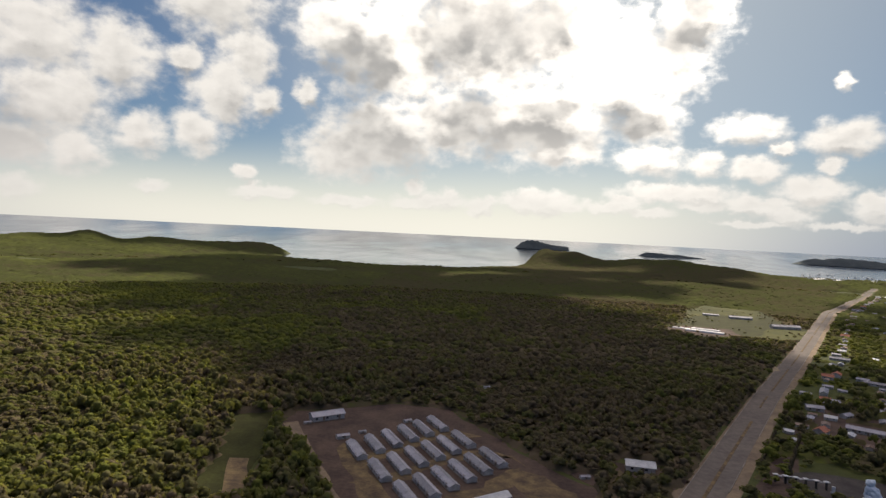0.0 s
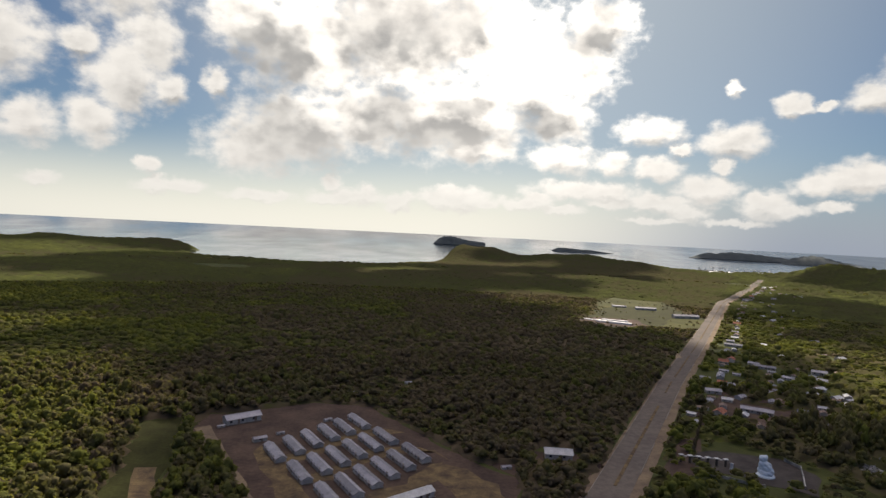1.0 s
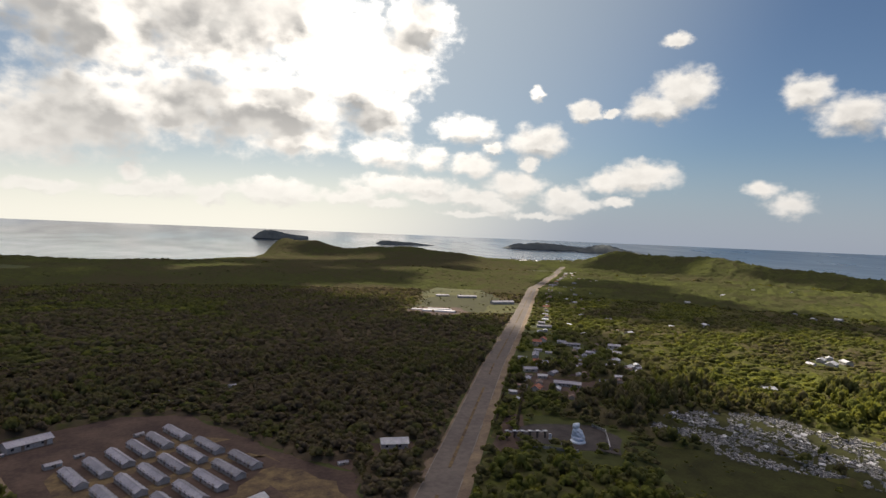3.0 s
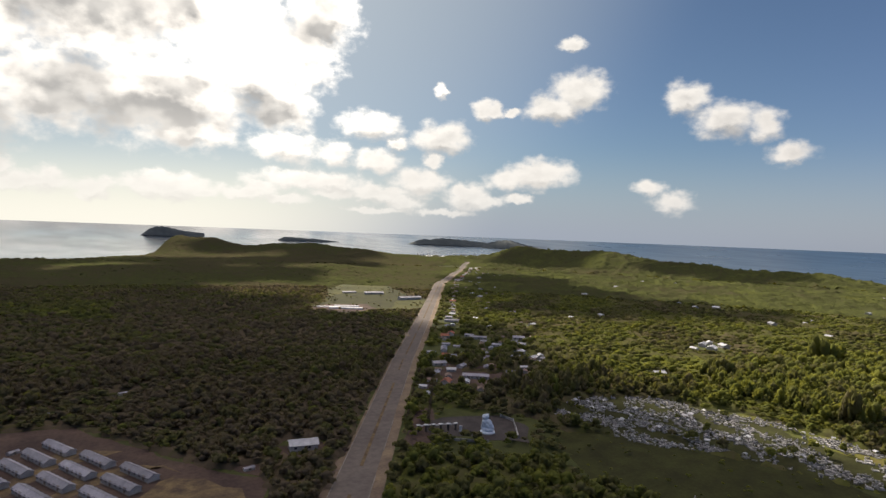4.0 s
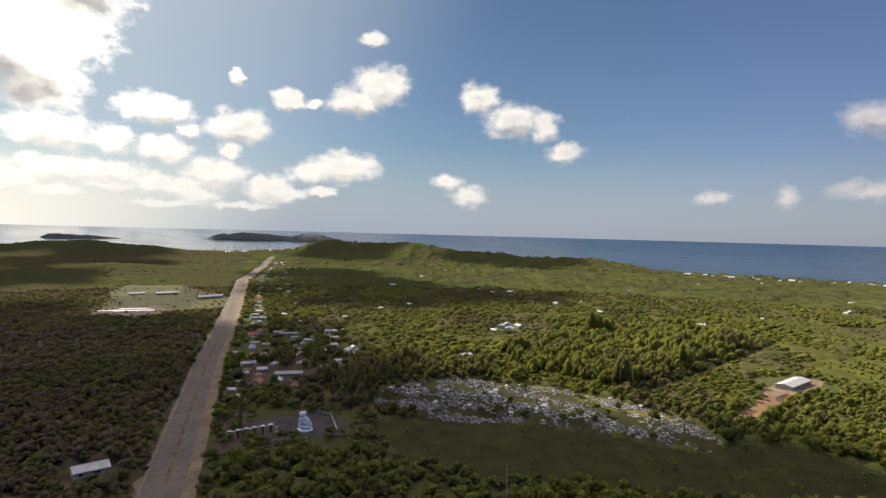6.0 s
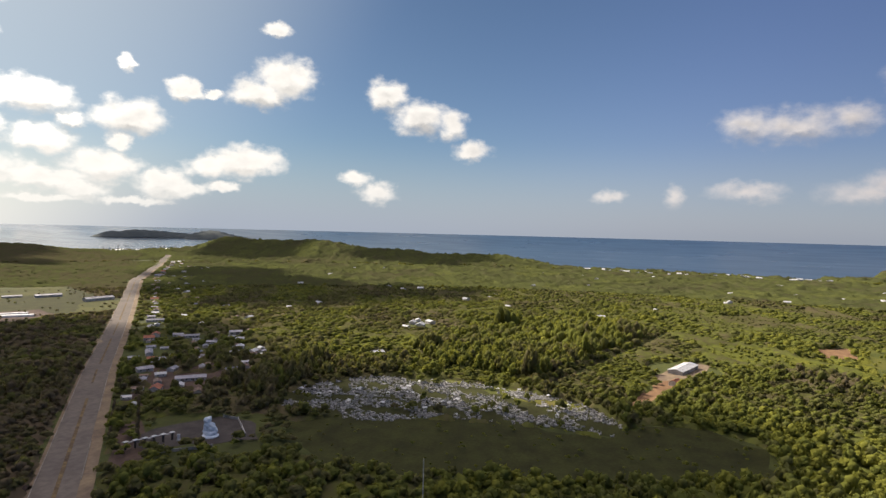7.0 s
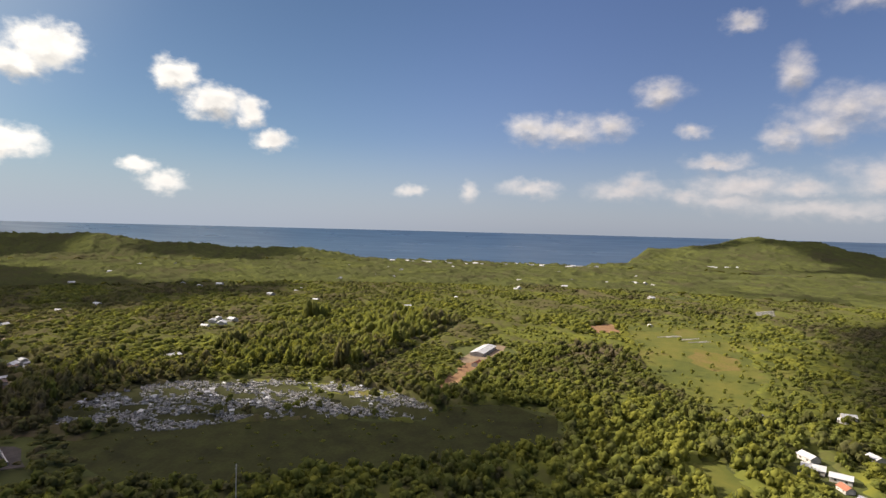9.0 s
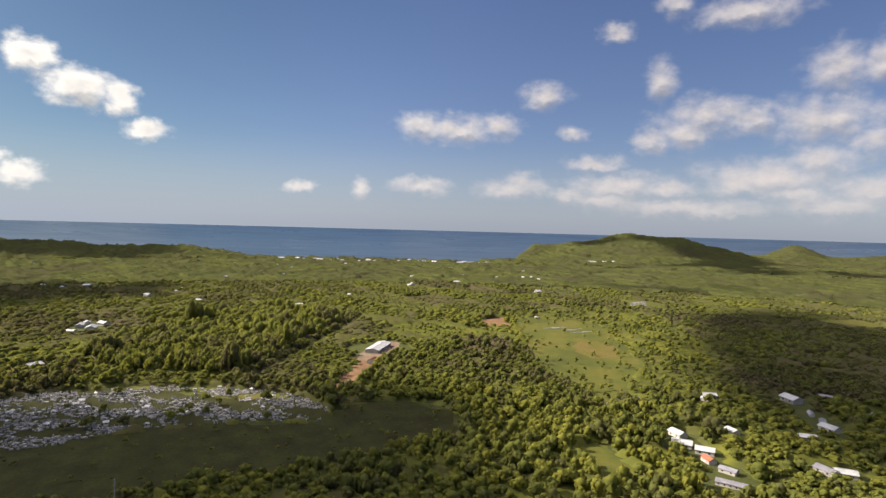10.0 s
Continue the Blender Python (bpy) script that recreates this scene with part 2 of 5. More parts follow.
# ---- materials ----
class Mat:
    """A small wrapper for node materials."""

    def __init__(self, name):
        self.m = bpy.data.materials.new(name)
        self.m.use_nodes = True
        self.t = self.m.node_tree
        self.bsdf = self.t.nodes["Principled BSDF"]
        self.out = self.t.nodes["Material Output"]
        self.place = self.t.nodes.new("ShaderNodeNewGeometry").outputs["Position"]

    def node(self, kind, **values):
        n = self.t.nodes.new(kind)
        for k, v in values.items():
            setattr(n, k, v)
        return n

    def noise(self, size, detail=4, rough=0.6, vec=None):
        n = self.node("ShaderNodeTexNoise")
        feed(self.t, n.inputs["Vector"], vec or self.place)
        n.inputs["Scale"].default_value, n.inputs["Detail"].default_value, n.inputs["Roughness"].default_value = 1 / size, detail, rough
        return n.outputs["Fac"]

    def ramp(self, v, *stops):
        n = self.node("ShaderNodeValToRGB")
        feed(self.t, n.inputs[0], v)
        while len(n.color_ramp.elements) < len(stops):
            n.color_ramp.elements.new(0.5)
        for e, (p, c) in zip(n.color_ramp.elements, stops):
            e.position, e.color = p, (*c, 1)
        return n.outputs[0]

    def math(self, op, a, b=0.0, c=0.0):
        n = self.node("ShaderNodeMath", operation=op)
        for s, v in zip(n.inputs, (a, b, c)):
            feed(self.t, s, v)
        return n.outputs[0]

    def range(self, v, a, b, lo=0.0, hi=1.0):
        n = self.node("ShaderNodeMapRange", interpolation_type="SMOOTHSTEP")
        for s, x in zip(n.inputs, (v, a, b, lo, hi)):
            feed(self.t, s, x)
        return n.outputs[0]

    def mix(self, f, a, b, blend="MIX"):
        n = self.node("ShaderNodeMix", data_type="RGBA", blend_type=blend)
        for s, v in ((n.inputs["Factor"], f), (n.inputs[6], a), (n.inputs[7], b)):
            feed(self.t, s, (*v, 1) if isinstance(v, tuple) and len(v) == 3 else v)
        return n.outputs[2]

    def stretched(self, sx, sy, sz):
        n = self.node("ShaderNodeVectorMath", operation="MULTIPLY")
        feed(self.t, n.inputs[0], self.place)
        n.inputs[1].default_value = (sx, sy, sz)
        return n.outputs[0]

    def attribute(self, name):
        return self.node("ShaderNodeAttribute", attribute_name=name).outputs["Fac"]

    def chance(self):
        return self.node("ShaderNodeObjectInfo").outputs["Random"]

    def bump(self, v, strength, distance):
        n = self.node("ShaderNodeBump")
        n.inputs["Strength"].default_value, n.inputs["Distance"].default_value = strength, distance
        feed(self.t, n.inputs["Height"], v)
        feed(self.t, self.bsdf.inputs["Normal"], n.outputs[0])
        return n.outputs[0]

    def done(self, colour, rough=0.8, metal=0.0, spec=0.3):
        feed(self.t, self.bsdf.inputs["Base Color"], (*colour, 1) if isinstance(colour, tuple) else colour)
        feed(self.t, self.bsdf.inputs["Roughness"], rough)
        self.bsdf.inputs["Metallic"].default_value = metal
        self.bsdf.inputs["Specular IOR Level"].default_value = spec
        return self.m


def worn(name, a, b, size, rough=0.8, metal=0.0, spec=0.3, vary=0.25):
    """Two tones in patches, finer grain over them, and some difference from object to object."""
    m = Mat(name)
    patch = m.ramp(m.noise(size, 5), (0.35, a), (0.65, b))
    grain = m.range(m.noise(size / 9, 3), 0.3, 0.7, 0.85, 1.12)
    each = m.math("MULTIPLY_ADD", m.chance(), vary, 1 - vary / 2)
    n = m.node("ShaderNodeVectorMath", operation="SCALE")
    feed(m.t, n.inputs[0], patch)
    feed(m.t, n.inputs["Scale"], m.math("MULTIPLY", grain, each))
    m.bump(m.noise(size / 9, 3), 0.3, 0.05)
    return m.done(n.outputs[0], rough, metal, spec)


def foliage(name, through_leaf, grain, *tones):
    """Leaves: light also comes through them. The tint differs from tree to tree and from clump to clump."""
    m = Mat(name)
    v = m.math("ADD", m.math("ADD", m.attribute("tint"), m.math("MULTIPLY", m.math("SUBTRACT", m.noise(3.5, 2), 0.5), 0.45)),
               m.math("MULTIPLY", m.math("SUBTRACT", m.noise(190, 3), 0.5), 0.9))
    colour = m.ramp(v, *[(i / (len(tones) - 1), c) for i, c in enumerate(tones)])
    m.bump(m.noise(grain, 3), 0.55, grain * 0.35)
    m.done(colour, 0.9, 0, 0.0)
    thin = m.node("ShaderNodeBsdfTranslucent")
    feed(m.t, thin.inputs["Color"], m.mix(0.5, colour, (0.22, 0.21, 0.02)))
    both = m.node("ShaderNodeMixShader")
    both.inputs[0].default_value = through_leaf
    feed(m.t, both.inputs[1], m.bsdf.outputs[0])
    feed(m.t, both.inputs[2], thin.outputs[0])
    feed(m.t, m.out.inputs["Surface"], both.outputs[0])
    return m.m


# the shaded forest's brown cast is put into the first tone of both
M_LEAF = foliage("leaves", 0.42, 1.3, (0.148, 0.117, 0.078), (0.122, 0.122, 0.050), (0.148, 0.168, 0.042), (0.222, 0.226, 0.046))
M_FAR = foliage("far_leaves", 0.25, 5.0, (0.084, 0.076, 0.042), (0.074, 0.082, 0.034), (0.090, 0.102, 0.035), (0.118, 0.127, 0.040))
M_BARK = worn("bark", (0.10, 0.075, 0.05), (0.16, 0.13, 0.10), 0.6, 0.9)


def make_ground():
    m = Mat("ground")
    big = m.noise(140, 5)
    fine = m.noise(9, 6)
    grass = m.ramp(m.math("ADD", m.math("MULTIPLY", big, 0.6), m.math("MULTIPLY", fine, 0.4)),
                   (0.30, (0.046, 0.050, 0.019)), (0.48, (0.060, 0.070, 0.022)), (0.60, (0.079, 0.089, 0.025)), (0.78, (0.115, 0.100, 0.040)))
    m.bump(m.noise(2.5, 5), 0.6, 0.5)
    return m.done(grass, 0.95, 0, 0.1)


def make_water():
    """Calm, glossy water in the sheltered bay; a wind-roughened, darker sea off the open eastern shore."""
    m = Mat("sea_water")
    wave = m.noise(5, 6, 0.65, m.stretched(1.0, 0.6, 1.0))
    m.bump(wave, 0.03, 0.5)
    patch = m.ramp(m.noise(500, 4), (0.3, (0.010, 0.030, 0.058)), (0.7, (0.016, 0.042, 0.074)))
    n = m.node("ShaderNodeSeparateXYZ")
    feed(m.t, n.inputs[0], m.place)
    wind = m.range(m.math("MULTIPLY_ADD", n.outputs[1], -0.6, n.outputs[0]), -700, 1100, 0.13, 0.30)
    gloss = m.math("ADD", wind, m.range(m.noise(160, 4, 0.6, m.stretched(1.0, 0.35, 1.0)), 0.3, 0.7, -0.03, 0.04))
    return m.done(patch, gloss, 0, 0.45)


M_GROUND, M_SEA = make_ground(), make_water()
M_ASPHALT = worn("pale_asphalt", (0.122, 0.107, 0.094), (0.160, 0.138, 0.117), 30, 0.9, 0, 0.06, vary=0)
M_EARTH = worn("bare_earth", (0.062, 0.045, 0.038), (0.110, 0.078, 0.060), 16, 0.95, 0, 0.06, vary=0)
M_SAND = worn("sandy_soil", (0.15, 0.115, 0.085), (0.24, 0.185, 0.12), 12, 0.95, 0, 0.06, vary=0)
M_KERB = worn("kerb_concrete", (0.13, 0.115, 0.095), (0.27, 0.245, 0.21), 9, 0.9)
M_GRASS = worn("meadow_grass", (0.030, 0.031, 0.013), (0.050, 0.054, 0.018), 13, 0.95, 0, 0.06, vary=0)


def make_field():
    """Rough open grass: green, yellow and dry brown run into one another."""
    m = Mat("yellow_grass")
    v = m.math("ADD", m.math("MULTIPLY", m.noise(55, 3), 0.7), m.math("MULTIPLY", m.noise(7, 5), 0.3))
    colour = m.ramp(v, (0.34, (0.056, 0.066, 0.018)), (0.46, (0.080, 0.090, 0.020)), (0.58, (0.112, 0.110, 0.024)), (0.72, (0.140, 0.100, 0.045)))
    m.bump(m.noise(1.6, 5), 0.7, 0.4)
    return m.done(colour, 0.95, 0, 0.1)


M_YELLOW = make_field()
M_OCHRE = worn("dry_ochre_grass", (0.075, 0.056, 0.042), (0.190, 0.140, 0.072), 6, 0.95, 0, 0.06, vary=0)
M_REDSOIL = worn("red_soil", (0.16, 0.092, 0.055), (0.24, 0.15, 0.08), 10, 0.95, 0, 0.06, vary=0)
M_TIN = worn("grey_tin_roofing", (0.20, 0.20, 0.225), (0.30, 0.295, 0.325), 5, 0.55, 0.2, 0.4, 0.5)
M_WHITETIN = worn("white_roofing", (0.40, 0.41, 0.41), (0.57, 0.57, 0.56), 4, 0.5, 0, 0.4, 0.25)
M_RUST = worn("rusty_tin_roofing", (0.17, 0.11, 0.08), (0.27, 0.20, 0.16), 3, 0.7, 0.1, 0.3, 0.4)
M_TILE = worn("red_roof_tiles", (0.28, 0.11, 0.07), (0.40, 0.17, 0.10), 3, 0.85)
M_WALL = worn("limewashed_wall", (0.36, 0.34, 0.31), (0.52, 0.50, 0.46), 3, 0.9)
M_DARK = worn("dark_opening", (0.03, 0.03, 0.03), (0.05, 0.045, 0.04), 2, 0.6)
M_WOOD = worn("weathered_wood", (0.18, 0.13, 0.09), (0.28, 0.22, 0.16), 1, 0.9)
M_STONE = worn("pale_tomb_stone", (0.18, 0.18, 0.17), (0.46, 0.45, 0.43), 2, 0.8, vary=0.6)
M_STATUE = worn("pale_blue_white_plaster", (0.56, 0.66, 0.76), (0.74, 0.80, 0.84), 2, 0.7)
# haze of the distance is put into this blue-grey slope colour
M_HILL = worn("hazy_wooded_slope", (0.070, 0.086, 0.088), (0.105, 0.122, 0.118), 45, 0.95, 0, 0.06, vary=0)
M_PAVING = worn("dark_paving", (0.045, 0.040, 0.038), (0.075, 0.066, 0.060), 7, 0.9, 0, 0.1, vary=0)
M_APRON = worn("dusty_apron", (0.22, 0.17, 0.11), (0.31, 0.25, 0.16), 10, 0.95, 0, 0.06, vary=0)
M_STEEL = worn("galvanised_steel", (0.35, 0.35, 0.34), (0.5, 0.5, 0.48), 1, 0.5, 0.6)
M_CLOUD = worn("shade_cloud_white", (0.8, 0.8, 0.8), (0.85, 0.85, 0.85), 200, 1.0)

M_FARMLAND = worn("farm_grass", (0.044, 0.050, 0.018), (0.084, 0.084, 0.026), 40, 0.95, 0, 0.06, vary=0)
M_DRY = worn("dry_brown_grass", (0.108, 0.108, 0.022), (0.150, 0.112, 0.042), 14, 0.95, 0, 0.06, vary=0)

# ---- land and sea ----
SEA_Z = -5.0


def polar(az, dist):
    return dist * math.sin(radians(az)), dist * math.cos(radians(az))


# the coast, as bearing and distance from the camera's first place
COAST = [polar(*p) for p in ((-75, 3400), (-45, 2700), (-30, 2600), (-20, 2480), (-14.6, 2230), (-14.0, 2180), (-15.2, 1990), (-13.5, 1810), (-10, 1740), (-4.5, 1650),
                             (1, 1700), (5, 1850), (7.2, 2030), (7.8, 2250), (10, 2420), (16, 2450), (24, 2500), (30, 2450), (34, 2420), (38, 2500), (42, 2700), (48, 2500), (55, 2350),
                             (64, 2200), (70, 2050), (73, 1890), (74.2, 1770), (80, 1730), (86, 1700), (92, 1730), (96, 1860), (97.2, 2050), (99, 2400),
                             (106, 2900), (116, 3300), (124, 3500), (133, 3600), (150, 3400), (180, 3300), (-140, 3300), (-105, 3400))]


def inside(x, y, poly):
    hit = np.zeros(np.shape(x), bool)
    for (ax, ay), (bx, by) in zip(poly, poly[1:] + poly[:1]):
        if ay != by:
            hit ^= ((ay > y) != (by > y)) & (x < (bx - ax) * (y - ay) / (by - ay) + ax)
    return hit


def edge_distance(x, y, poly, closed=True):
    d = np.full(np.shape(x), 1e9)
    for (ax, ay), (bx, by) in zip(poly, poly[1:] + (poly[:1] if closed else [])):
        ex, ey = bx - ax, by - ay
        k = np.clip(((x - ax) * ex + (y - ay) * ey) / (ex * ex + ey * ey + 1e-9), 0, 1)
        d = np.minimum(d, np.hypot(x - ax - k * ex, y - ay - k * ey))
    return d


def waves(x, y, size, seed):
    """Smooth rolling ground: a few sines that don't repeat within the land."""
    rnd = random.Random(seed)
    z = 0 * x
    for i in range(9):
        a, k, p = rnd.uniform(0, math.tau), 2 * math.pi / size * rnd.uniform(0.6, 2.2), rnd.uniform(0, math.tau)
        z = z + np.sin((x * math.cos(a) + y * math.sin(a)) * k + p) / 4
    return z


# hills: bearing, distance, height, reach across the view and along it
HILLS_WEST = (
    (-46, 2100, 24, 300, 300), (-35, 2250, 28, 120, 260), (-31, 2200, 37, 65, 200), (-26, 2150, 30, 130, 250), (-20.5, 2100, 24, 110, 200), (-17, 2120, 21, 70, 110),
    (9.6, 2150, 40, 50, 130), (12.4, 2150, 47, 85, 150), (18.5, 2100, 33, 130, 200), (22.3, 2060, 27, 90, 200), (26.3, 2000, 26, 90, 200), (16, 1450, 12, 160, 160),
    (24, 1350, 10, 120, 120), (8, 1280, 10, 110, 90))
HILLS_EAST = (
    (31, 2050, 9, 90, 200), (37, 2200, 4, 90, 200), (41.3, 2250, 48, 95, 200), (45, 2200, 36, 90, 200), (48.8, 2050, 44, 120, 220), (52.5, 2000, 18, 110, 200),
    (57, 1950, 23, 110, 180), (62, 1850, 16, 100, 150), (67, 1800, 24, 90, 120), (99.5, 2300, 30, 80, 200), (103.5, 2350, 44, 110, 220), (107.5, 2390, 58, 110, 260),
    (110.6, 2400, 60, 130, 260), (113.8, 2400, 42, 90, 260), (117, 2420, 26, 90, 220), (122, 2950, 57, 90, 250), (130, 3000, 32, 220, 250))


def height(x, y):
    x, y = np.asarray(x, float), np.asarray(y, float)
    far = np.hypot(x, y)
    gate = np.clip((far - 1000) / 700, 0, 1)
    z = 2.5 * waves(x, y, 420, 5) * gate + 1.5 * gate
    for az, dist, h, across, along in HILLS_WEST + HILLS_EAST:
        s, c = math.sin(radians(az)), math.cos(radians(az))
        u, v = x * s + y * c - dist, x * c - y * s
        z = z + h * np.exp(-(u / along) ** 2 - (v / across) ** 2)
    z = z + gate * 0.025 * z.clip(0) * waves(x, y, 150, 8)
    d = edge_distance(x, y, COAST)
    d = np.where(inside(x, y, COAST), d, -d)
    shore = np.clip((d + 10) / 60, 0, 1)
    shore = shore * shore * (3 - 2 * shore)
    return z * shore + (SEA_Z - 6) * (1 - shore) + np.where(d < -10, -(-d - 10).clip(0, 400) * 0.02, 0)


def mesh_object(name, verts, faces, material, smooth=False, parent=None, label=""):
    me = bpy.data.meshes.new(name)
    me.from_pydata([tuple(v) for v in verts], [], [tuple(f) for f in faces])
    me.materials.append(material)
    if smooth:
        me.polygons.foreach_set("use_smooth", [True] * len(me.polygons))
    ob = new(name, me)
    if parent:
        ob.parent = parent
    if label:
        tagged(ob, label)
    return ob


def steps(lo, hi, step):
    return np.arange(lo, hi + step * 0.5, step)


def sheet(xs, ys, z_of):
    gx, gy = np.meshgrid(xs, ys)
    v = np.stack([gx, gy, z_of(gx, gy)], -1).reshape(-1, 3)
    n, k = len(xs), np.arange(len(xs) * (len(ys) - 1)).reshape(len(ys) - 1, len(xs))[:, :-1].ravel()
    return v, np.stack([k, k + 1, k + n + 1, k + n], -1)


xs = np.concatenate([steps(-4800, -1900, 100), steps(-1860, 2760, 20), steps(2800, 4800, 100)])
ys = np.concatenate([steps(-4800, -1700, 100), steps(-1660, 2760, 20), steps(2800, 4800, 100)])
v, f = sheet(xs, ys, height)
ground = mesh_object("ground", v, f, M_GROUND, True)
tagged(ground, "scrubby green and brown lowland rising to wooded hills at the coast", "ground", kind="structure")

# the sea reaches out to the horizon, where its rim lifts a little to close it
rings, spokes = [0.0, 500, 1000, 1500, 2000, 2500, 3000, 3400, 3800, 4100, 4400, 4650, 4880], 144
v, f = [], []
for i, r in enumerate(rings):
    z = SEA_Z + max(0.0, r - 3000) ** 2 / 1880 ** 2 * 78
    v += [(r * math.sin(math.tau * j / spokes), r * math.cos(math.tau * j / spokes), z) for j in range(spokes)]
for i in range(len(rings) - 1):
    f += [(i * spokes + j, i * spokes + (j + 1) % spokes, (i + 1) * spokes + (j + 1) % spokes, (i + 1) * spokes + j) for j in range(spokes)]
sea = mesh_object("water", v, f, M_SEA, True)
tagged(sea, "open blue sea glinting under the sun as far as the horizon", "sea", kind="structure")


def island(name, az, dist, length, depth, top, profile, label):
    """A far wooded island: a lumpy ridge that rises out of the sea, its outline given from one end to the other."""
    n, k = 48, 14
    xs, ys = np.linspace(-1, 1, n), np.linspace(-1, 1, k)
    gx, gy = np.meshgrid(xs, ys)
    ridge = np.interp(gx, np.linspace(-1, 1, len(profile)), profile) * (1 + 0.05 * np.sin(gx * 31 + gy * 5)) * np.clip(1 - gy ** 2, 0, 1)
    cx, cy = polar(az, dist)
    t = -radians(az)
    x = cx + gx * length * math.cos(t) - gy * depth * math.sin(t)
    y = cy + gx * length * math.sin(t) + gy * depth * math.cos(t)
    lift = max(0.0, dist - 3000) ** 2 / 1880 ** 2 * 78
    _, f = sheet(xs, ys, lambda a, b: 0 * a)
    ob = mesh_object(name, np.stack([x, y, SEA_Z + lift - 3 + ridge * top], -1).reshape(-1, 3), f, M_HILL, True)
    return tagged(ob, label, "island", kind="structure")


island("headland", 9.5, 4050, 178, 120, 56, (0, 0.62, 0.92, 1, 0.95, 0.8, 0.66, 0.55, 0.5, 0.45, 0.4), "dark wooded headland with a steep seaward end in the bay")
island("islet", 21.5, 3900, 215, 60, 25, (0, 0.9, 1, 0.9, 0.85, 0.7, 0.8, 0.6, 0.45, 0.3, 0.15, 0), "low dark islet far out on the water")
island("isle", 34.6, 4050, 270, 130, 44, (0, 0.45, 0.8, 0.7, 0.95, 1, 0.95, 0.9, 0.85, 0.7, 0.65, 0.55), "long dark wooded isle off the harbour")
island("isle", 41.2, 3950, 220, 130, 54, (0.2, 0.6, 0.8, 0.95, 1, 0.9, 0.7, 0.5, 0.4, 0.25, 0.1, 0), "humped dark isle close off the coast")

# ---- what lies on the land: outlines of the clearings ----
ROAD = [(-260, -296), (92, 201), (221, 384), (337, 541), (628, 941), (852, 1198), (1173, 1588)]
COMPOUND = [(-78, 290), (-74, 315), (-53, 319), (-21, 337), (9, 328), (50, 252), (66, 234), (60, 190), (20, 170), (-34, 196), (-44, 232)]
LAWN = [(-92, 250), (-104, 302), (-86, 309), (-73, 254), (-68, 205), (-88, 205)]
PLAZA = [(150, 251), (157, 238), (186, 214), (204, 232), (199, 251), (172, 264)]
TOMBS = [(226, 236), (246, 253), (275, 253), (309, 233), (328, 190), (328, 140), (320, 98), (296, 72), (274, 73), (272, 108), (262, 140), (253, 162), (233, 182), (228, 206)]
MEADOW = [(206, 216), (226, 207), (250, 164), (260, 142), (270, 112), (272, 78), (302, 64), (313, 34), (297, 8), (262, 4), (224, 48), (203, 100), (184, 138), (176, 173)]
FARM = [(258, 660), (262, 702), (309, 753), (318, 784), (373, 895), (426, 970), (506, 918), (470, 800), (456, 716), (394, 632), (324, 638), (290, 606)]
YELLOW = [(640, -64), (612, -160), (486, -153), (404, -138), (322, -98), (306, -72), (360, -60), (430, -50)]
BROWN = [(604, -33), (630, -61), (566, -58), (555, -34)]
PADDOCK = [(246, -44), (254, -60), (214, -62), (204, -44)]
TRACK = [(334, 80), (408, 68), (409, 53), (330, 67)]
BARN = [(404, 72), (418, 76), (478, 62), (474, 44), (412, 52)]
OPEN_LAND = [(650, -60), (585, -60), (412, -44), (338, -66), (308, -98), (318, -136), (396, -184), (490, -212), (600, -236), (720, -230), (740, -160)]
# wood within a cloud shadow's outline; some shade is put into its tint
SHADED_WOOD = [(548, -226), (688, -340), (650, -420), (528, -420), (430, -330), (315, -237), (352, -176), (397, -194), (487, -218)]
HAMLET = [(205, -80), (270, -80), (350, -130), (360, -240), (260, -230), (200, -150)]
STRIPS = [(735, -232), (820, -246), (808, -290), (722, -302)]
FALLOW = [(600, -420), (660, -410), (668, -478), (606, -490)]
FOREGROUND = [(126, 232), (150, 205), (182, 186), (214, 214), (214, 240), (196, 268), (166, 282)]
CLEARINGS = [FOREGROUND, STRIPS, FALLOW, COMPOUND, LAWN, PLAZA, TOMBS, FARM, YELLOW, BROWN, PADDOCK, TRACK, BARN]


def patch(name, outline, material, z, label, category, uneven=2.5):
    """A thin slab of other ground that follows an outline with an uneven edge, laid on the plain."""
    rnd = random.Random(round(outline[0][0] * 3 + outline[0][1]))
    edge = []
    for (ax, ay), (bx, by) in zip(outline, outline[1:] + outline[:1]):
        n = max(1, round(math.hypot(bx - ax, by - ay) / 9))
        edge += [(ax + (bx - ax) * i / n + rnd.uniform(-1, 1) * uneven, ay + (by - ay) * i / n + rnd.uniform(-1, 1) * uneven) for i in range(n)]
    outline = edge
    bm = bmesh.new()
    top = [bm.verts.new((x, y, z)) for x, y in outline]
    low = [bm.verts.new((x, y, -0.3)) for x, y in outline]
    face = bm.faces.new(top)
    for i in range(len(top)):
        bm.faces.new((top[i - 1], top[i], low[i], low[i - 1]))
    bmesh.ops.recalc_face_normals(bm, faces=bm.faces)
    bmesh.ops.triangulate(bm, faces=[face])
    me = bpy.data.meshes.new(name)
    bm.to_mesh(me)
    bm.free()
    me.materials.append(material)
    return tagged(new(name, me), label, category, kind="structure")


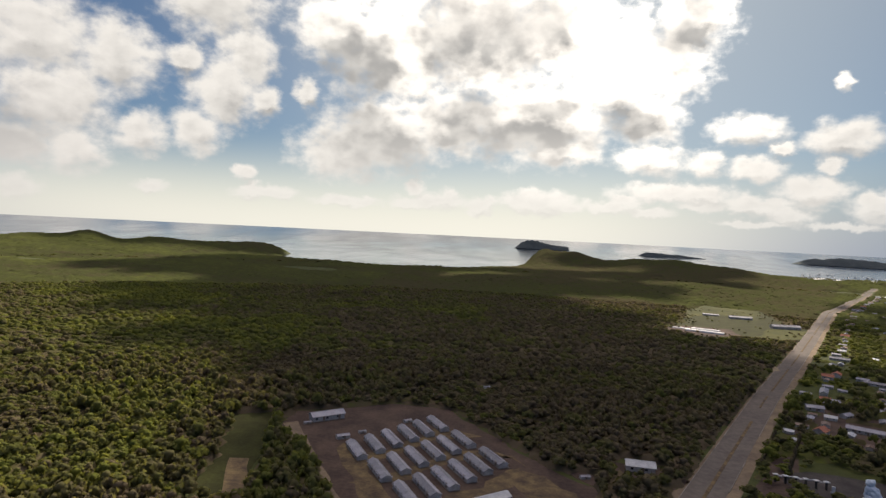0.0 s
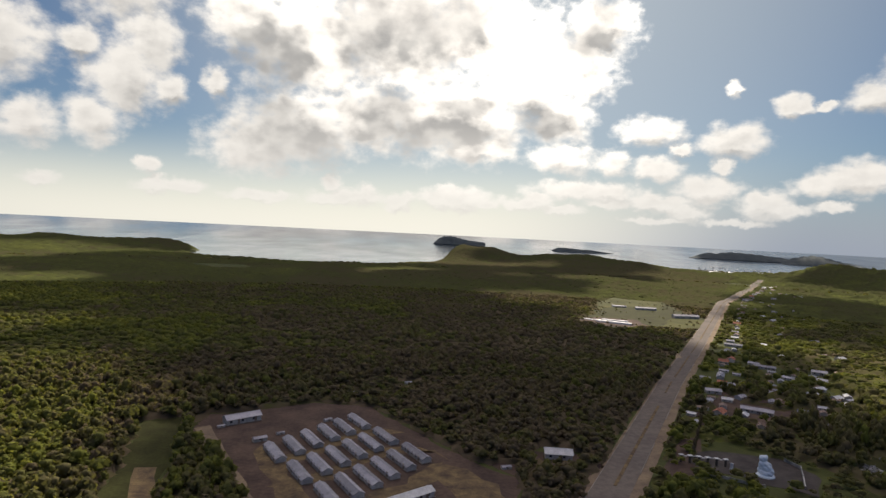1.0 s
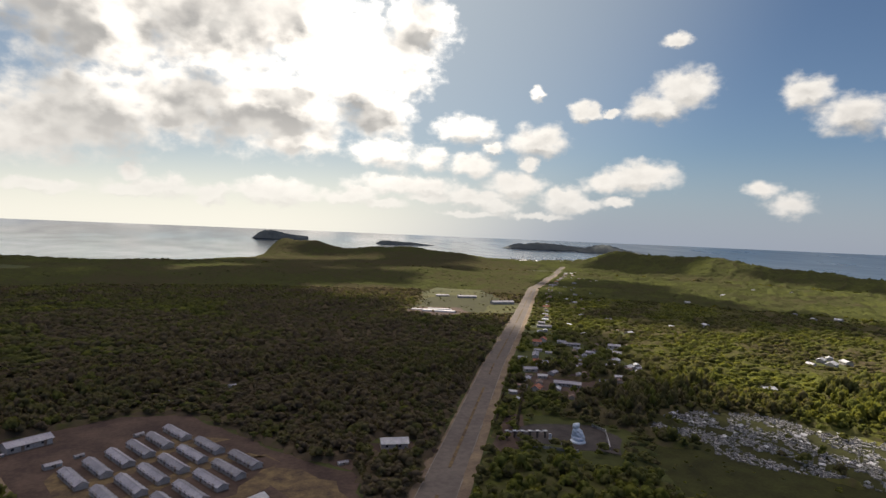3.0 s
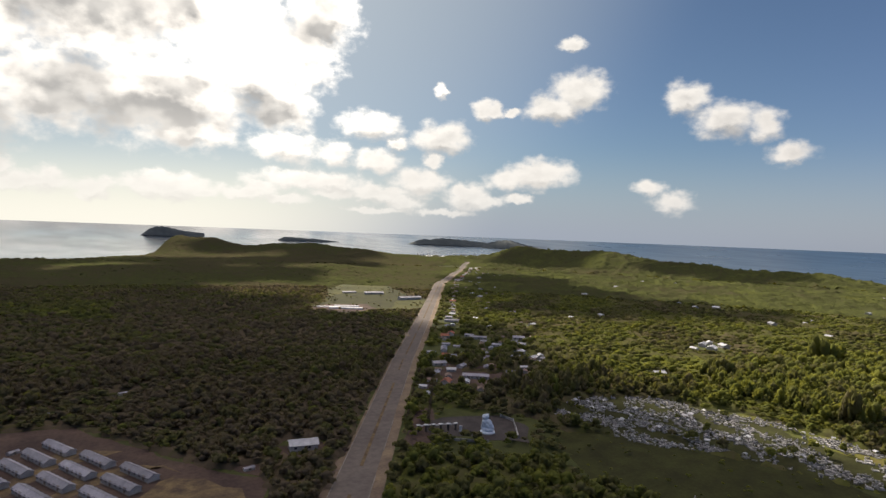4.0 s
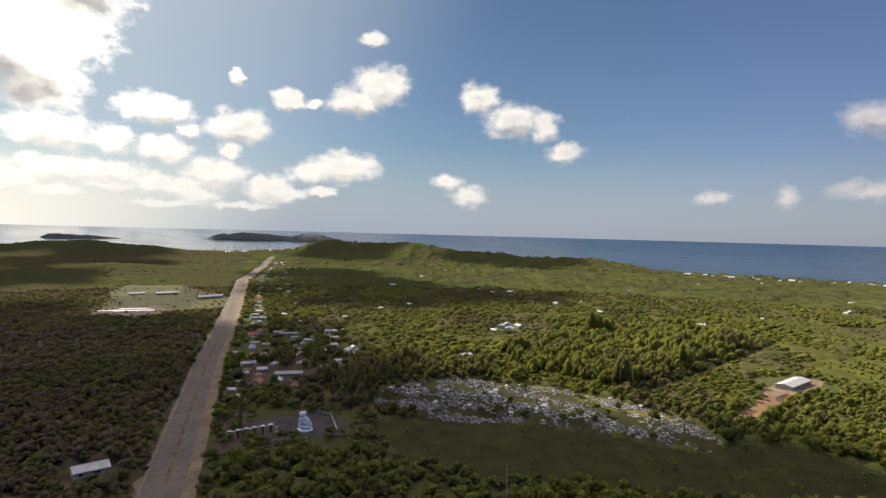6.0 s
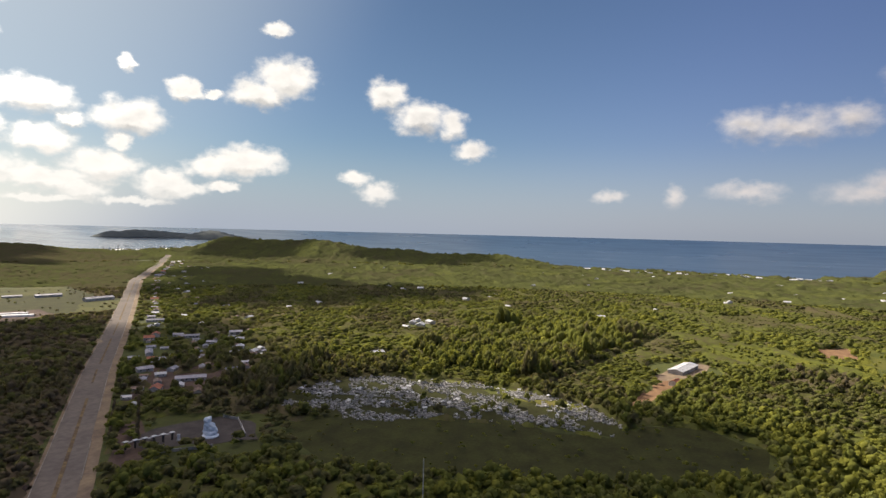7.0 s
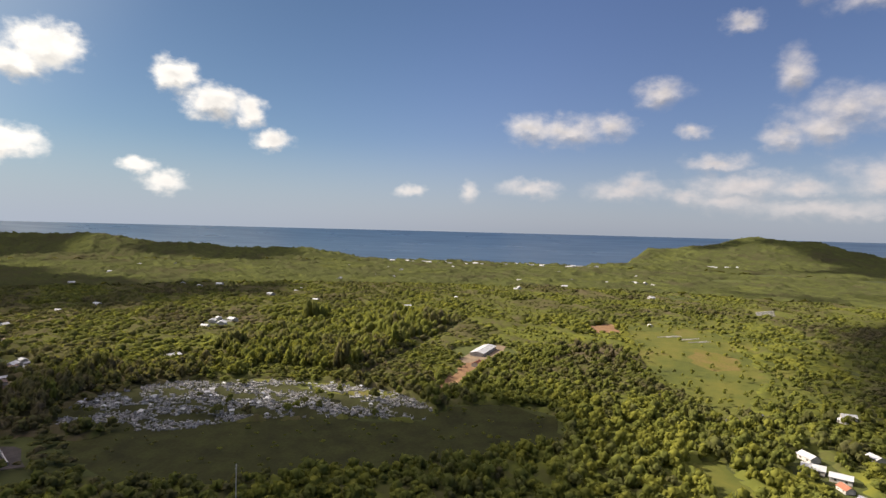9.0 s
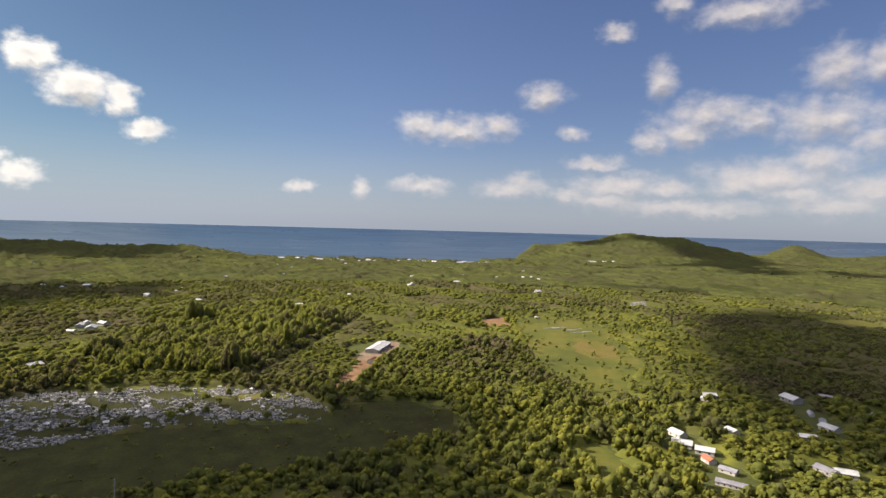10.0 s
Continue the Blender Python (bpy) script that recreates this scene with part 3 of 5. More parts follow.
patch("yard", COMPOUND, M_EARTH, 0.08, "bare reddish-brown earth yard round the long sheds", "yard")
patch("yard_track", [(-76, 293), (-70, 297), (-30, 206), (-36, 203)], M_SAND, 0.13, "pale sandy track into the shed yard", "track", 0.8)
patch("dry_grass", [(-46, 262), (-40, 268), (-12, 216), (-22, 206), (-30, 226)], M_OCHRE, 0.12, "strip of dry ochre grass beside the sheds", "grass")
patch("dry_grass", [(-42, 250), (-34, 244), (-22, 252), (2, 280), (22, 288), (12, 296), (-4, 292), (-22, 262)], M_OCHRE, 0.11, "dry ochre grass between the rows of sheds", "grass", 3)
patch("dry_grass", [(-32, 228), (-24, 224), (-8, 232), (12, 254), (34, 262), (40, 252), (28, 268), (8, 264), (-12, 242)], M_OCHRE, 0.115, "dry ochre grass between the rows of sheds", "grass", 3)
patch("dry_grass", [(-16, 214), (4, 206), (30, 226), (40, 250), (34, 248), (18, 226), (0, 212)], M_OCHRE, 0.105, "dry ochre grass between the rows of sheds", "grass", 3)
patch("dug_soil", [(36, 250), (48, 244), (60, 226), (56, 212), (42, 214), (34, 232)], M_OCHRE, 0.10, "patch of dug orange-brown soil in the yard", "soil", 4)
patch("house_yard", [(60, 250), (78, 262), (98, 262), (106, 246), (92, 224), (72, 222)], M_EARTH, 0.06, "worn brown yard round the roadside house", "yard", 4)
patch("meadow", MEADOW, M_GRASS, 0.035, "dark green meadow of tall rough grass", "meadow", 5)
# the sunlit side of the cemetery, put into a lighter patch of grass
patch("cemetery_path", [(321, 190), (345, 168), (336, 140), (318, 100), (304, 98), (306, 126), (320, 164)], M_YELLOW, 0.062, "yellow-green grass at the cemetery's edge, its sunlight put into the colour", "field", 4)
patch("shoulder", [(56, 158), (46, 164), (80, 212), (102, 240), (112, 244), (88, 204)], M_SAND, 0.055, "worn dusty shoulder of the road", "verge", 1.5)
patch("roadside_earth", [(112, 208), (121, 202), (176, 278), (206, 322), (198, 328), (160, 275)], M_EARTH, 0.05, "trodden dark earth beside the road", "verge", 2)
patch("furrows", [(-86, 246), (-78, 247), (-66, 210), (-75, 208)], M_OCHRE, 0.12, "small furrowed plot of brown soil", "plot", 0.8)
patch("apron", [(262, 470), (258, 484), (278, 512), (288, 508), (280, 478)], M_APRON, 0.17, "pale dusty crossing where tracks meet the road", "crossing", 1.5)
patch("bare_plot", [(270, 306), (300, 342), (320, 334), (292, 302)], M_APRON, 0.07, "bare orange sandy building plot", "plot")
patch("village_ground", [(198, 300), (212, 330), (258, 392), (300, 378), (322, 352), (292, 318), (262, 298), (222, 294)], M_EARTH, 0.042, "trodden brown earth between the village houses", "yard", 4)
patch("crop_field", STRIPS, M_YELLOW, 0.06, "pale field with rows of young plants", "field")
patch("crop_field", FALLOW, M_YELLOW, 0.06, "pale open field beside the woods", "field")
patch("lawn", LAWN, M_GRASS, 0.06, "mown green field beside the shed yard", "field")
patch("plaza", PLAZA, M_PAVING, 0.08, "round dark paved forecourt of the statue", "forecourt")
patch("cemetery_ground", TOMBS, M_GRASS, 0.05, "rough grass of the cemetery", "field")
patch("farm_field", FARM, M_GRASS, 0.06, "dull green farm field beside the road", "field")
patch("dry_field", [(426, 966), (502, 916), (434, 806), (398, 848), (322, 786), (375, 893)], M_FARMLAND, 0.075, "dull green-brown field behind the growing tunnels", "field", 4)
patch("farm_plot", [(404, 720), (452, 718), (394, 640), (348, 642)], M_FARMLAND, 0.08, "dark green fenced plot beside the road", "plot", 3)
patch("farm_yard", [(262, 690), (300, 716), (350, 704), (338, 656), (296, 640), (270, 656)], M_EARTH, 0.085, "worn brown earth yard round the growing tunnels", "yard", 3)
patch("rough_grass", OPEN_LAND, M_YELLOW, 0.045, "rough yellow-green grassland dotted with scrub", "grass", 3)
patch("grass_field", YELLOW, M_YELLOW, 0.06, "yellow-green open grass field", "field", 6)
patch("dry_patch", [(506, -112), (492, -132), (462, -134), (436, -122), (424, -104), (446, -96), (478, -100)], M_DRY, 0.075, "patch of dry brownish grass in the field", "grass", 3)
patch("bare_field", BROWN, M_REDSOIL, 0.07, "ploughed reddish-brown field", "field")
patch("paddock", PADDOCK, M_YELLOW, 0.06, "small bright green paddock", "field")
patch("track", TRACK, M_REDSOIL, 0.07, "red earth track between trees", "track")
patch("barn_yard", BARN, M_SAND, 0.07, "sandy yard round a white hall", "yard")


def strip(name, line, lo, hi, z, low, material, label, category, kind="structure"):
    """A band along a line from lo to hi metres to its right, with thickness."""
    v, f = [], []
    for i, (x, y) in enumerate(line):
        ax, ay = line[max(i - 1, 0)]
        bx, by = line[min(i + 1, len(line) - 1)]
        n = math.hypot(bx - ax, by - ay)
        rx, ry = (by - ay) / n, -(bx - ax) / n
        g = float(height(x, y))
        v += [(x + rx * lo, y + ry * lo, g + z), (x + rx * hi, y + ry * hi, g + z), (x + rx * hi, y + ry * hi, g + low), (x + rx * lo, y + ry * lo, g + low)]
    for i in range(len(line) - 1):
        for j in range(4):
            f.append((4 * i + j, 4 * i + 4 + j, 4 * i + 4 + (j + 1) % 4, 4 * i + (j + 1) % 4))
    f += [(3, 2, 1, 0), tuple(4 * (len(line) - 1) + j for j in range(4))]
    return tagged(mesh_object(name, v, f, material), label, category, kind=kind)


def fine(line, step):
    out = []
    for (ax, ay), (bx, by) in zip(line, line[1:]):
        n = max(1, round(math.hypot(bx - ax, by - ay) / step))
        out += [(ax + (bx - ax) * i / n, ay + (by - ay) * i / n) for i in range(n)]
    return out + [line[-1]]


LINE = fine(ROAD, 40)
strip("verge", LINE, -12.8, 8.2, 0.06, -1, M_SAND, "dusty sandy verge of the main road", "verge")
strip("road", LINE, -11.2, 3.4, 0.12, -1, M_ASPHALT, "wide straight dual carriageway of pale worn asphalt", "road")
# the median comes and goes: dry soil and grass in stretches of uneven length
median_rnd = random.Random(8)
CENTRE = fine(ROAD, 9)
i = 20
while i < len(CENTRE) - 6:
    n = median_rnd.choice((5, 7, 9, 12, 16))
    strip("median", CENTRE[i:i + n], -4.1 - median_rnd.uniform(0, 0.3), -3.2 + median_rnd.uniform(0, 0.4), 0.26, -1, M_OCHRE, "narrow raised median of dry ochre soil", "median")
    i += n + median_rnd.choice((1, 1, 2, 3))
i = 14
while i < len(CENTRE) - 6:
    n = median_rnd.choice((4, 6, 9, 14))
    strip("kerb", CENTRE[i:i + n], 3.4, 3.75, 0.30, -1, M_KERB, "pale broken concrete kerb along the road", "kerb")
    i += n + median_rnd.choice((1, 2, 4))
strip("kerb", LINE, -11.5, -11.2, 0.22, -1, M_KERB, "dusty concrete kerb along the road", "kerb")

# ---- where the houses stand: kind, place, turn and size ----
RIDE = [(345, 128), (567, 97), (640, 88)]
LOW_WOOD = [(340, 128), (567, 98), (610, 70), (480, 10), (390, 70), (330, 92)]
# sunlit trees, the light put into a lighter leaf tint
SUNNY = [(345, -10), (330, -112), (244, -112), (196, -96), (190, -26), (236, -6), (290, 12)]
BELT = [(222, 240), (244, 260), (278, 259), (312, 238), (331, 192), (352, 205), (342, 252), (292, 292), (236, 284)]
PLANTATION = [(352, 205), (352, 140), (567, 105), (660, 190), (500, 262), (400, 262)]
HOUSES = [("white", *h) for h in ((316, 350, 20, 1.0), (329, 355, 60, 0.8), (322, 372, 15, 1.0), (288, 329, -30, 0.7), (224, 314, 45, 0.8), (436, 480, 10, 1.0), (497, 309, 20, 1.4), (522, 312, 60, 1.2),
                                  (510, 326, 20, 1.1), (484, 318, 80, 0.9), (365, 270, -20, 1.1), (334, -143, 30, 0.8), (341, -149, 80, 1.0), (272, -100, 20, 1.1), (258, -96, 62, 1.2), (318, -82, 60, 0.7))]
HOUSES += [("grey", *h) for h in ((259, 382, -15, 1.0), (267, 317, -30, 1.1), (237, 365, -20, 1.1), (248, 352, 30, 0.9), (365, 422, -38, 1.2), (262, 340, 55, 0.9), (280, 300, 20, 0.8), (250, -103, 62, 1.1),
                                  (229, -103, 40, 0.9), (283, -183, 20, 1.2), (270, -163, 70, 1.0), (230, -145, 20, 1.1), (227, -151, 65, 1.1), (334, -195, 10, 1.5), (343, -222, 60, 0.9), (278, -130, 15, 0.9))]
HOUSES += [("long", *h) for h in ((238, 322, -38, 1.0), (331, 440, -38, 0.9), (294, -187, -30, 0.7), (310, -191, -25, 0.6), (333, -100, -50, 0.5), (215, -98, 55, 0.85), (317, -226, 30, 0.6))]
HOUSES += [("tile", *h) for h in ((211, 318, 40, 1.0), (240, -100, 10, 0.8), (398, 60, -15, 1.0))]
rnd = random.Random(12)


def along_road(s, side):
    """The place s metres up the road from its near bend and side metres to its right."""
    left = s
    for (ax, ay), (bx, by) in zip(ROAD[1:], ROAD[2:]):
        n = math.hypot(bx - ax, by - ay)
        if left <= n or (bx, by) == ROAD[-1]:
            ux, uy = (bx - ax) / n, (by - ay) / n
            return ax + ux * left + uy * side, ay + uy * left - ux * side
        left -= n


road_turn = math.degrees(math.atan2(402, 288))
for i in range(46):
    spot = along_road(250 + 26 * i + rnd.uniform(-8, 8), 24 + rnd.uniform(0, 6))
    HOUSES.append((rnd.choice(("white", "grey", "rust", "long", "rust", "tile")), *spot, road_turn + rnd.choice((0, 90)) + rnd.uniform(-6, 6), rnd.uniform(0.75, 1.05)))
for i in range(60):
    spot = along_road(230 + 1300 * rnd.random() ** 1.5, rnd.uniform(38, 110))
    HOUSES.append((rnd.choice(("white", "grey", "rust")), *spot, rnd.uniform(0, 180), rnd.uniform(0.6, 1.0)))
# scattered on the eastern plain, along the shore, on the hill, and the town at the harbour
for i in range(46):
    HOUSES.append(("cottage", *polar(rnd.uniform(45, 100), rnd.uniform(620, 1500)), rnd.uniform(0, 180), rnd.uniform(0.6, 1.2)))
for i in range(30):
    HOUSES.append(("cottage", *polar(rnd.uniform(74.5, 96), 1600 + rnd.uniform(-25, 25)), rnd.uniform(0, 180), rnd.uniform(0.8, 1.7)))
for i in range(14):
    HOUSES.append(("cottage", *polar(106 + rnd.uniform(-1.6, 1.6), 1800 + rnd.uniform(-40, 40)), rnd.uniform(0, 180), rnd.uniform(1.0, 1.8)))
for i in range(40):
    HOUSES.append(("cottage", *polar(rnd.uniform(31.5, 38.5), 2300 + rnd.uniform(-60, 60)), rnd.uniform(0, 180), rnd.uniform(0.7, 1.3)))
village = random.Random(31)
for i in range(60):
    spot = along_road(village.uniform(135, 330), 15 + 75 * village.random() ** 1.3)
    if all(math.hypot(spot[0] - h[1], spot[1] - h[2]) > (14 if h[0] == "long" else 9.5) for h in HOUSES) and math.hypot(spot[0] - 177, spot[1] - 233) > 45:
        HOUSES.append((village.choice(("grey", "rust", "rust", "white", "grey", "tile")), *spot, road_turn + village.choice((0, 90)) + village.uniform(-12, 12), village.uniform(0.55, 0.85)))
HOUSES = [("white" if kind == "grey" and y < -80 and i % 3 else kind, x, y, t, s) for i, (kind, x, y, t, s) in enumerate(HOUSES)]
HOUSES = [(kind, x * 0.965, y * 0.965, t, s * 0.85) if y < -80 and x < 380 else (kind, x, y, t, s) for kind, x, y, t, s in HOUSES]
HOUSES = [(kind, x, y, t, s) for kind, x, y, t, s in HOUSES if abs(x) < 5000]
HOUSE_XY = np.array([(x, y, (20 if kind == "long" else 10) * s) for kind, x, y, t, s in HOUSES] + [(91, 255, 12), (64, 243, 6), (33, 379, 7), (-2, 355, 5), (445, 60, 27), (432, 732, 24), (414, 808, 26), (384, 832, 16)])

# ---- trees ----
rng = np.random.default_rng(4)


def ball(rings, sides, squash, seed):
    """A lumpy closed crown of triangles, unit radius."""
    r = np.random.default_rng(seed)
    v = [(0, 0, squash)]
    for i in range(1, rings):
        a = math.pi * i / rings
        for j in range(sides):
            b = math.tau * (j + 0.5 * (i % 2)) / sides
            k = r.uniform(0.72, 1.12)
            v.append((math.sin(a) * math.cos(b) * k, math.sin(a) * math.sin(b) * k, math.cos(a) * squash * k))
    v.append((0, 0, -squash * 0.7))
    f = [(0, 1 + j, 1 + (j + 1) % sides) for j in range(sides)]
    for i in range(rings - 2):
        for j in range(sides):
            a, b = 1 + i * sides + j, 1 + i * sides + (j + 1) % sides
            f += [(a, a + sides, b), (b, a + sides, b + sides)]
    last = 1 + (rings - 2) * sides
    f += [(len(v) - 1, last + (j + 1) % sides, last + j) for j in range(sides)]
    return np.array(v), np.array(f)


def crown(rings, sides, leaves, squash, size, seed):
    """A crown: several lumps and a rough skin of loose leaf clumps, radius about 1, base at z = 0."""
    r = np.random.default_rng(seed)
    v, f = ball(rings, sides, squash, seed)
    v = v * 0.88
    d = r.normal(size=(leaves, 3))
    d[:, 2] = np.abs(d[:, 2]) * 0.9 - 0.15
    d /= np.linalg.norm(d, axis=1)[:, None]
    bump = 0.84 + 0.22 * r.random(leaves)
    centre = d * [1, 1, squash] * bump[:, None]
    a = np.cross(r.normal(size=(leaves, 3)), d) + d * r.normal(0, 0.28, (leaves, 1))
    a /= np.linalg.norm(a, axis=1)[:, None]
    b = np.cross(a, d + r.normal(size=(leaves, 3)) * 0.22)
    b /= np.linalg.norm(b, axis=1)[:, None] + 1e-9
    s = size * (0.6 + 0.8 * r.random(leaves))[:, None]
    tri = np.stack([centre + a * s, centre - a * s * 0.5 + b * s * 0.8, centre - a * s * 0.5 - b * s * 0.8], 1).reshape(-1, 3)
    g = np.arange(leaves * 3).reshape(-1, 3) + len(v)
    v, f = np.concatenate([v, tri]), np.concatenate([f, g])
    v[:, 2] += squash * 0.72
    return v, f


def lobed(lobes, leaves, squash, size, seed):
    """A crown of several unequal lobes under a loose skin of leaf clumps, radius about 1, base at z = 0."""
    r = np.random.default_rng(seed)
    vs, fs, base = [], [], 0
    centres, radii = [], []
    for i in range(lobes):
        a = math.tau * i / max(1, lobes - 1) + r.uniform(-0.5, 0.5)
        off = 0.0 if i == 0 else r.uniform(0.38, 0.60)
        c = np.array([off * math.cos(a), off * math.sin(a), squash * (r.uniform(0.15, 0.40) if i == 0 else r.uniform(-0.30, 0.22))])
        k = r.uniform(0.60, 0.74) if i == 0 else r.uniform(0.36, 0.56)
        v, f = ball(3, 5, 0.9 * squash, seed * 10 + i)
        vs.append(v * k + c)
        fs.append(f + base)
        base += len(v)
        centres.append(c)
        radii.append(k)
    which = r.integers(0, lobes, leaves)
    d = r.normal(size=(leaves, 3))
    d[:, 2] = np.abs(d[:, 2]) - 0.2
    d /= np.linalg.norm(d, axis=1)[:, None]
    centre = np.array(centres)[which] + d * [1, 1, squash] * (np.array(radii)[which] * r.uniform(0.85, 1.15, leaves))[:, None]
    a = np.cross(r.normal(size=(leaves, 3)), d) + d * r.normal(0, 0.25, (leaves, 1))
    a /= np.linalg.norm(a, axis=1)[:, None]
    b = np.cross(a, d + r.normal(size=(leaves, 3)) * 0.25)
    b /= np.linalg.norm(b, axis=1)[:, None] + 1e-9
    k = size * (0.6 + 0.8 * r.random(leaves))[:, None]
    tri = np.stack([centre + a * k, centre - a * k * 0.5 + b * k * 0.8, centre - a * k * 0.5 - b * k * 0.8], 1).reshape(-1, 3)
    fs.append(np.arange(leaves * 3).reshape(-1, 3) + base)
    v = np.concatenate(vs + [tri])
    v[:, 2] += squash * 0.72
    return v, np.concatenate(fs)


def heap(name, kinds, x, y, z, size, tall, tint, material, label, category):
    """Very many crowns as one object."""
    which = rng.integers(0, len(kinds), len(x))
    turn = rng.random(len(x)) * math.tau
    vs, fs, ts, base = [], [], [], 0
    for k, (kv, kf) in enumerate(kinds):
        i = np.where(which == k)[0]
        if not len(i):
            continue
        c, s = np.cos(turn[i])[:, None], np.sin(turn[i])[:, None]
        px = (kv[:, 0] * c - kv[:, 1] * s) * size[i, None] + x[i, None]
        py = (kv[:, 0] * s + kv[:, 1] * c) * size[i, None] + y[i, None]
        pz = kv[:, 2] * tall[i, None] + z[i, None]
        vs.append(np.stack([px, py, pz], -1).reshape(-1, 3))
        fs.append((kf[None] + (np.arange(len(i)) * len(kv))[:, None, None] + base).reshape(-1, 3))
        ts.append(np.repeat(tint[i], len(kv)))
        base += len(i) * len(kv)
    v, f, t = np.concatenate(vs), np.concatenate(fs), np.concatenate(ts)
    me = bpy.data.meshes.new(name)
    me.vertices.add(len(v))
    me.loops.add(len(f) * 3)
    me.polygons.add(len(f))
    me.vertices.foreach_set("co", v.astype(np.float32).ravel())
    me.loops.foreach_set("vertex_index", f.astype(np.int32).ravel())
    me.polygons.foreach_set("loop_start", np.arange(0, len(f) * 3, 3, dtype=np.int32))
    me.polygons.foreach_set("loop_total", np.full(len(f), 3, np.int32))
    me.attributes.new("tint", "FLOAT", "POINT").data.foreach_set("value", t.astype(np.float32))
    me.polygons.foreach_set("use_smooth", np.ones(len(f), bool))
    me.update(calc_edges=True)
    me.materials.append(material)
    return tagged(new(name, me), label, category, kind="stuff")


def scatter(lo, hi, gap, az_lo=-44, az_hi=136):
    """Jittered places on the land between two distances."""
    g = np.arange(-hi, hi, gap)
    x, y = [a.ravel() for a in np.meshgrid(g, g)]
    x, y = x + rng.uniform(-0.48, 0.48, len(x)) * gap, y + rng.uniform(-0.48, 0.48, len(x)) * gap
    r, a = np.hypot(x, y), np.degrees(np.arctan2(x, y))
    keep = (r >= lo) & (r < hi) & (a > az_lo) & (a < az_hi)
    return x[keep], y[keep]


def beside_road(x, y):
    """Signed metres to the right of the road."""
    d = edge_distance(x, y, LINE, closed=False)
    return np.where((x - 92) * 0.815 - (y - 201) * 0.579 > 0, d, -d)


def parcels(x, y, wide, deep, turn, seed):
    """Fields and stands of one kind of growth: three chances for each parcel of land."""
    c, n = math.cos(radians(turn)), math.sin(radians(turn))
    u, v = (x * c + y * n) / wide + 0.22 * waves(x, y, 160, seed), (y * c - x * n) / deep + 0.22 * waves(x, y, 160, seed + 1)
    i = np.floor(v)
    j = np.floor(u + 0.37 * i)
    return [np.modf(np.abs(np.sin(i * 127.1 + j * 311.7 + 17.3 * k + seed) * 43758.5))[0] for k in range(3)]


def hedges(x, y):
    """1 on the tree rows that stand between the parcels of the plain, falling to 0 beside them."""
    out = np.zeros(np.shape(x))
    for wide, deep, turn, seed, half in ((105, 62, 33, 3, 5.0), (210, 130, -20, 6, 7.0)):
        c, n = math.cos(radians(turn)), math.sin(radians(turn))
        u, v = (x * c + y * n) / wide + 0.22 * waves(x, y, 160, seed), (y * c - x * n) / deep + 0.22 * waves(x, y, 160, seed + 1)
        u = u + 0.37 * np.floor(v)
        du, dv = np.abs(u - np.round(u)) * wide, np.abs(v - np.round(v)) * deep
        row = np.minimum(np.where(waves(x, y, 90, seed + 9) > 0.1, du, 99), np.where(waves(x, y, 120, seed + 14) > -0.2, dv, 99))
        out = np.maximum(out, np.clip(1.5 - row / half, 0, 1))
    return out


def wooded(x, y):
    """The share of the ground that trees cover."""
    side = beside_road(x, y)
    far = np.hypot(x, y)
    az = np.degrees(np.arctan2(x, y))
    share = np.where(side < 0, 1.0, 0.80)
    share = np.where((side > 0) & (side < 95) & (y > 255), 0.8, share)
    patchy = waves(x, y, 230, 11)
    a, b, _ = parcels(x, y, 105, 62, 33, 3)
    stand = np.where((a < 0.13) & (far < 1250), 0.75, np.where(a < 0.30, 0.9, 1.0))
    share = np.where((side > 95) & (far > 430), np.clip(stand + 0.12 * patchy, 0.05, 1), share)
    open_land = np.where(a < 0.40, 0.66, np.where(a < 0.60, 0.85, 1.0))
    share = np.where((az > 84) & (far > 400), np.clip(open_land + 0.15 * patchy, 0.04, 1), share)
    a, b, _ = parcels(x, y, 210, 130, -20, 6)
    share = np.where((side < 0) & (far > 520) & (a < 0.16), 0.85, share)
    share = np.where(inside(x, y, MEADOW), np.where((waves(x, y, 34, 4) > 0.35) | (edge_distance(x, y, MEADOW) < 7), 0.34, 0.16), share)
    share = np.where(inside(x, y, OPEN_LAND), np.where(waves(x, y, 70, 21) > 0.15, 0.85, 0.42), share)
    share = np.where(inside(x, y, HAMLET), np.where(y < -112, 0.78, 0.6), share)
    share = np.where(inside(x, y, SHADED_WOOD), 1.0, share)
    share = np.where(inside(x, y, TOMBS), 0.03, share)
    for poly in CLEARINGS:
        share = np.where(inside(x, y, poly), 0.03 if poly is TOMBS else np.where(edge_distance(x, y, poly) < 8, 0.55, np.where(edge_distance(x, y, poly) < 24, 0.22, np.where(waves(x, y, 30, 5) > 0.4, 0.16, 0.02))) if poly in (FARM, YELLOW) else 0.0, share)
    share = np.where((side > -13.6) & (side < 10.0), 0.0, share)
    share = np.where(inside(x, y, FOREGROUND) & ~inside(x, y, PLAZA), 0.40, share)
    share = np.where(inside(x, y, PLANTATION) | inside(x, y, BELT), 1.0, share)
    share = np.where(edge_distance(x, y, RIDE, closed=False) < 3, 0.0, share)
    for hx, hy, hr in HOUSE_XY:
        share = np.where((np.abs(x - hx) < hr) & (np.abs(y - hy) < hr) & (np.hypot(x - hx, y - hy) < hr), 0.0, share)
    return share


def grown(lo, hi, gap):
    x, y = scatter(lo, hi, gap)
    keep = rng.random(len(x)) < wooded(x, y)
    x, y = x[keep], y[keep]
    z = height(x, y)
    keep = z > -0.6
    return x[keep], y[keep], z[keep]


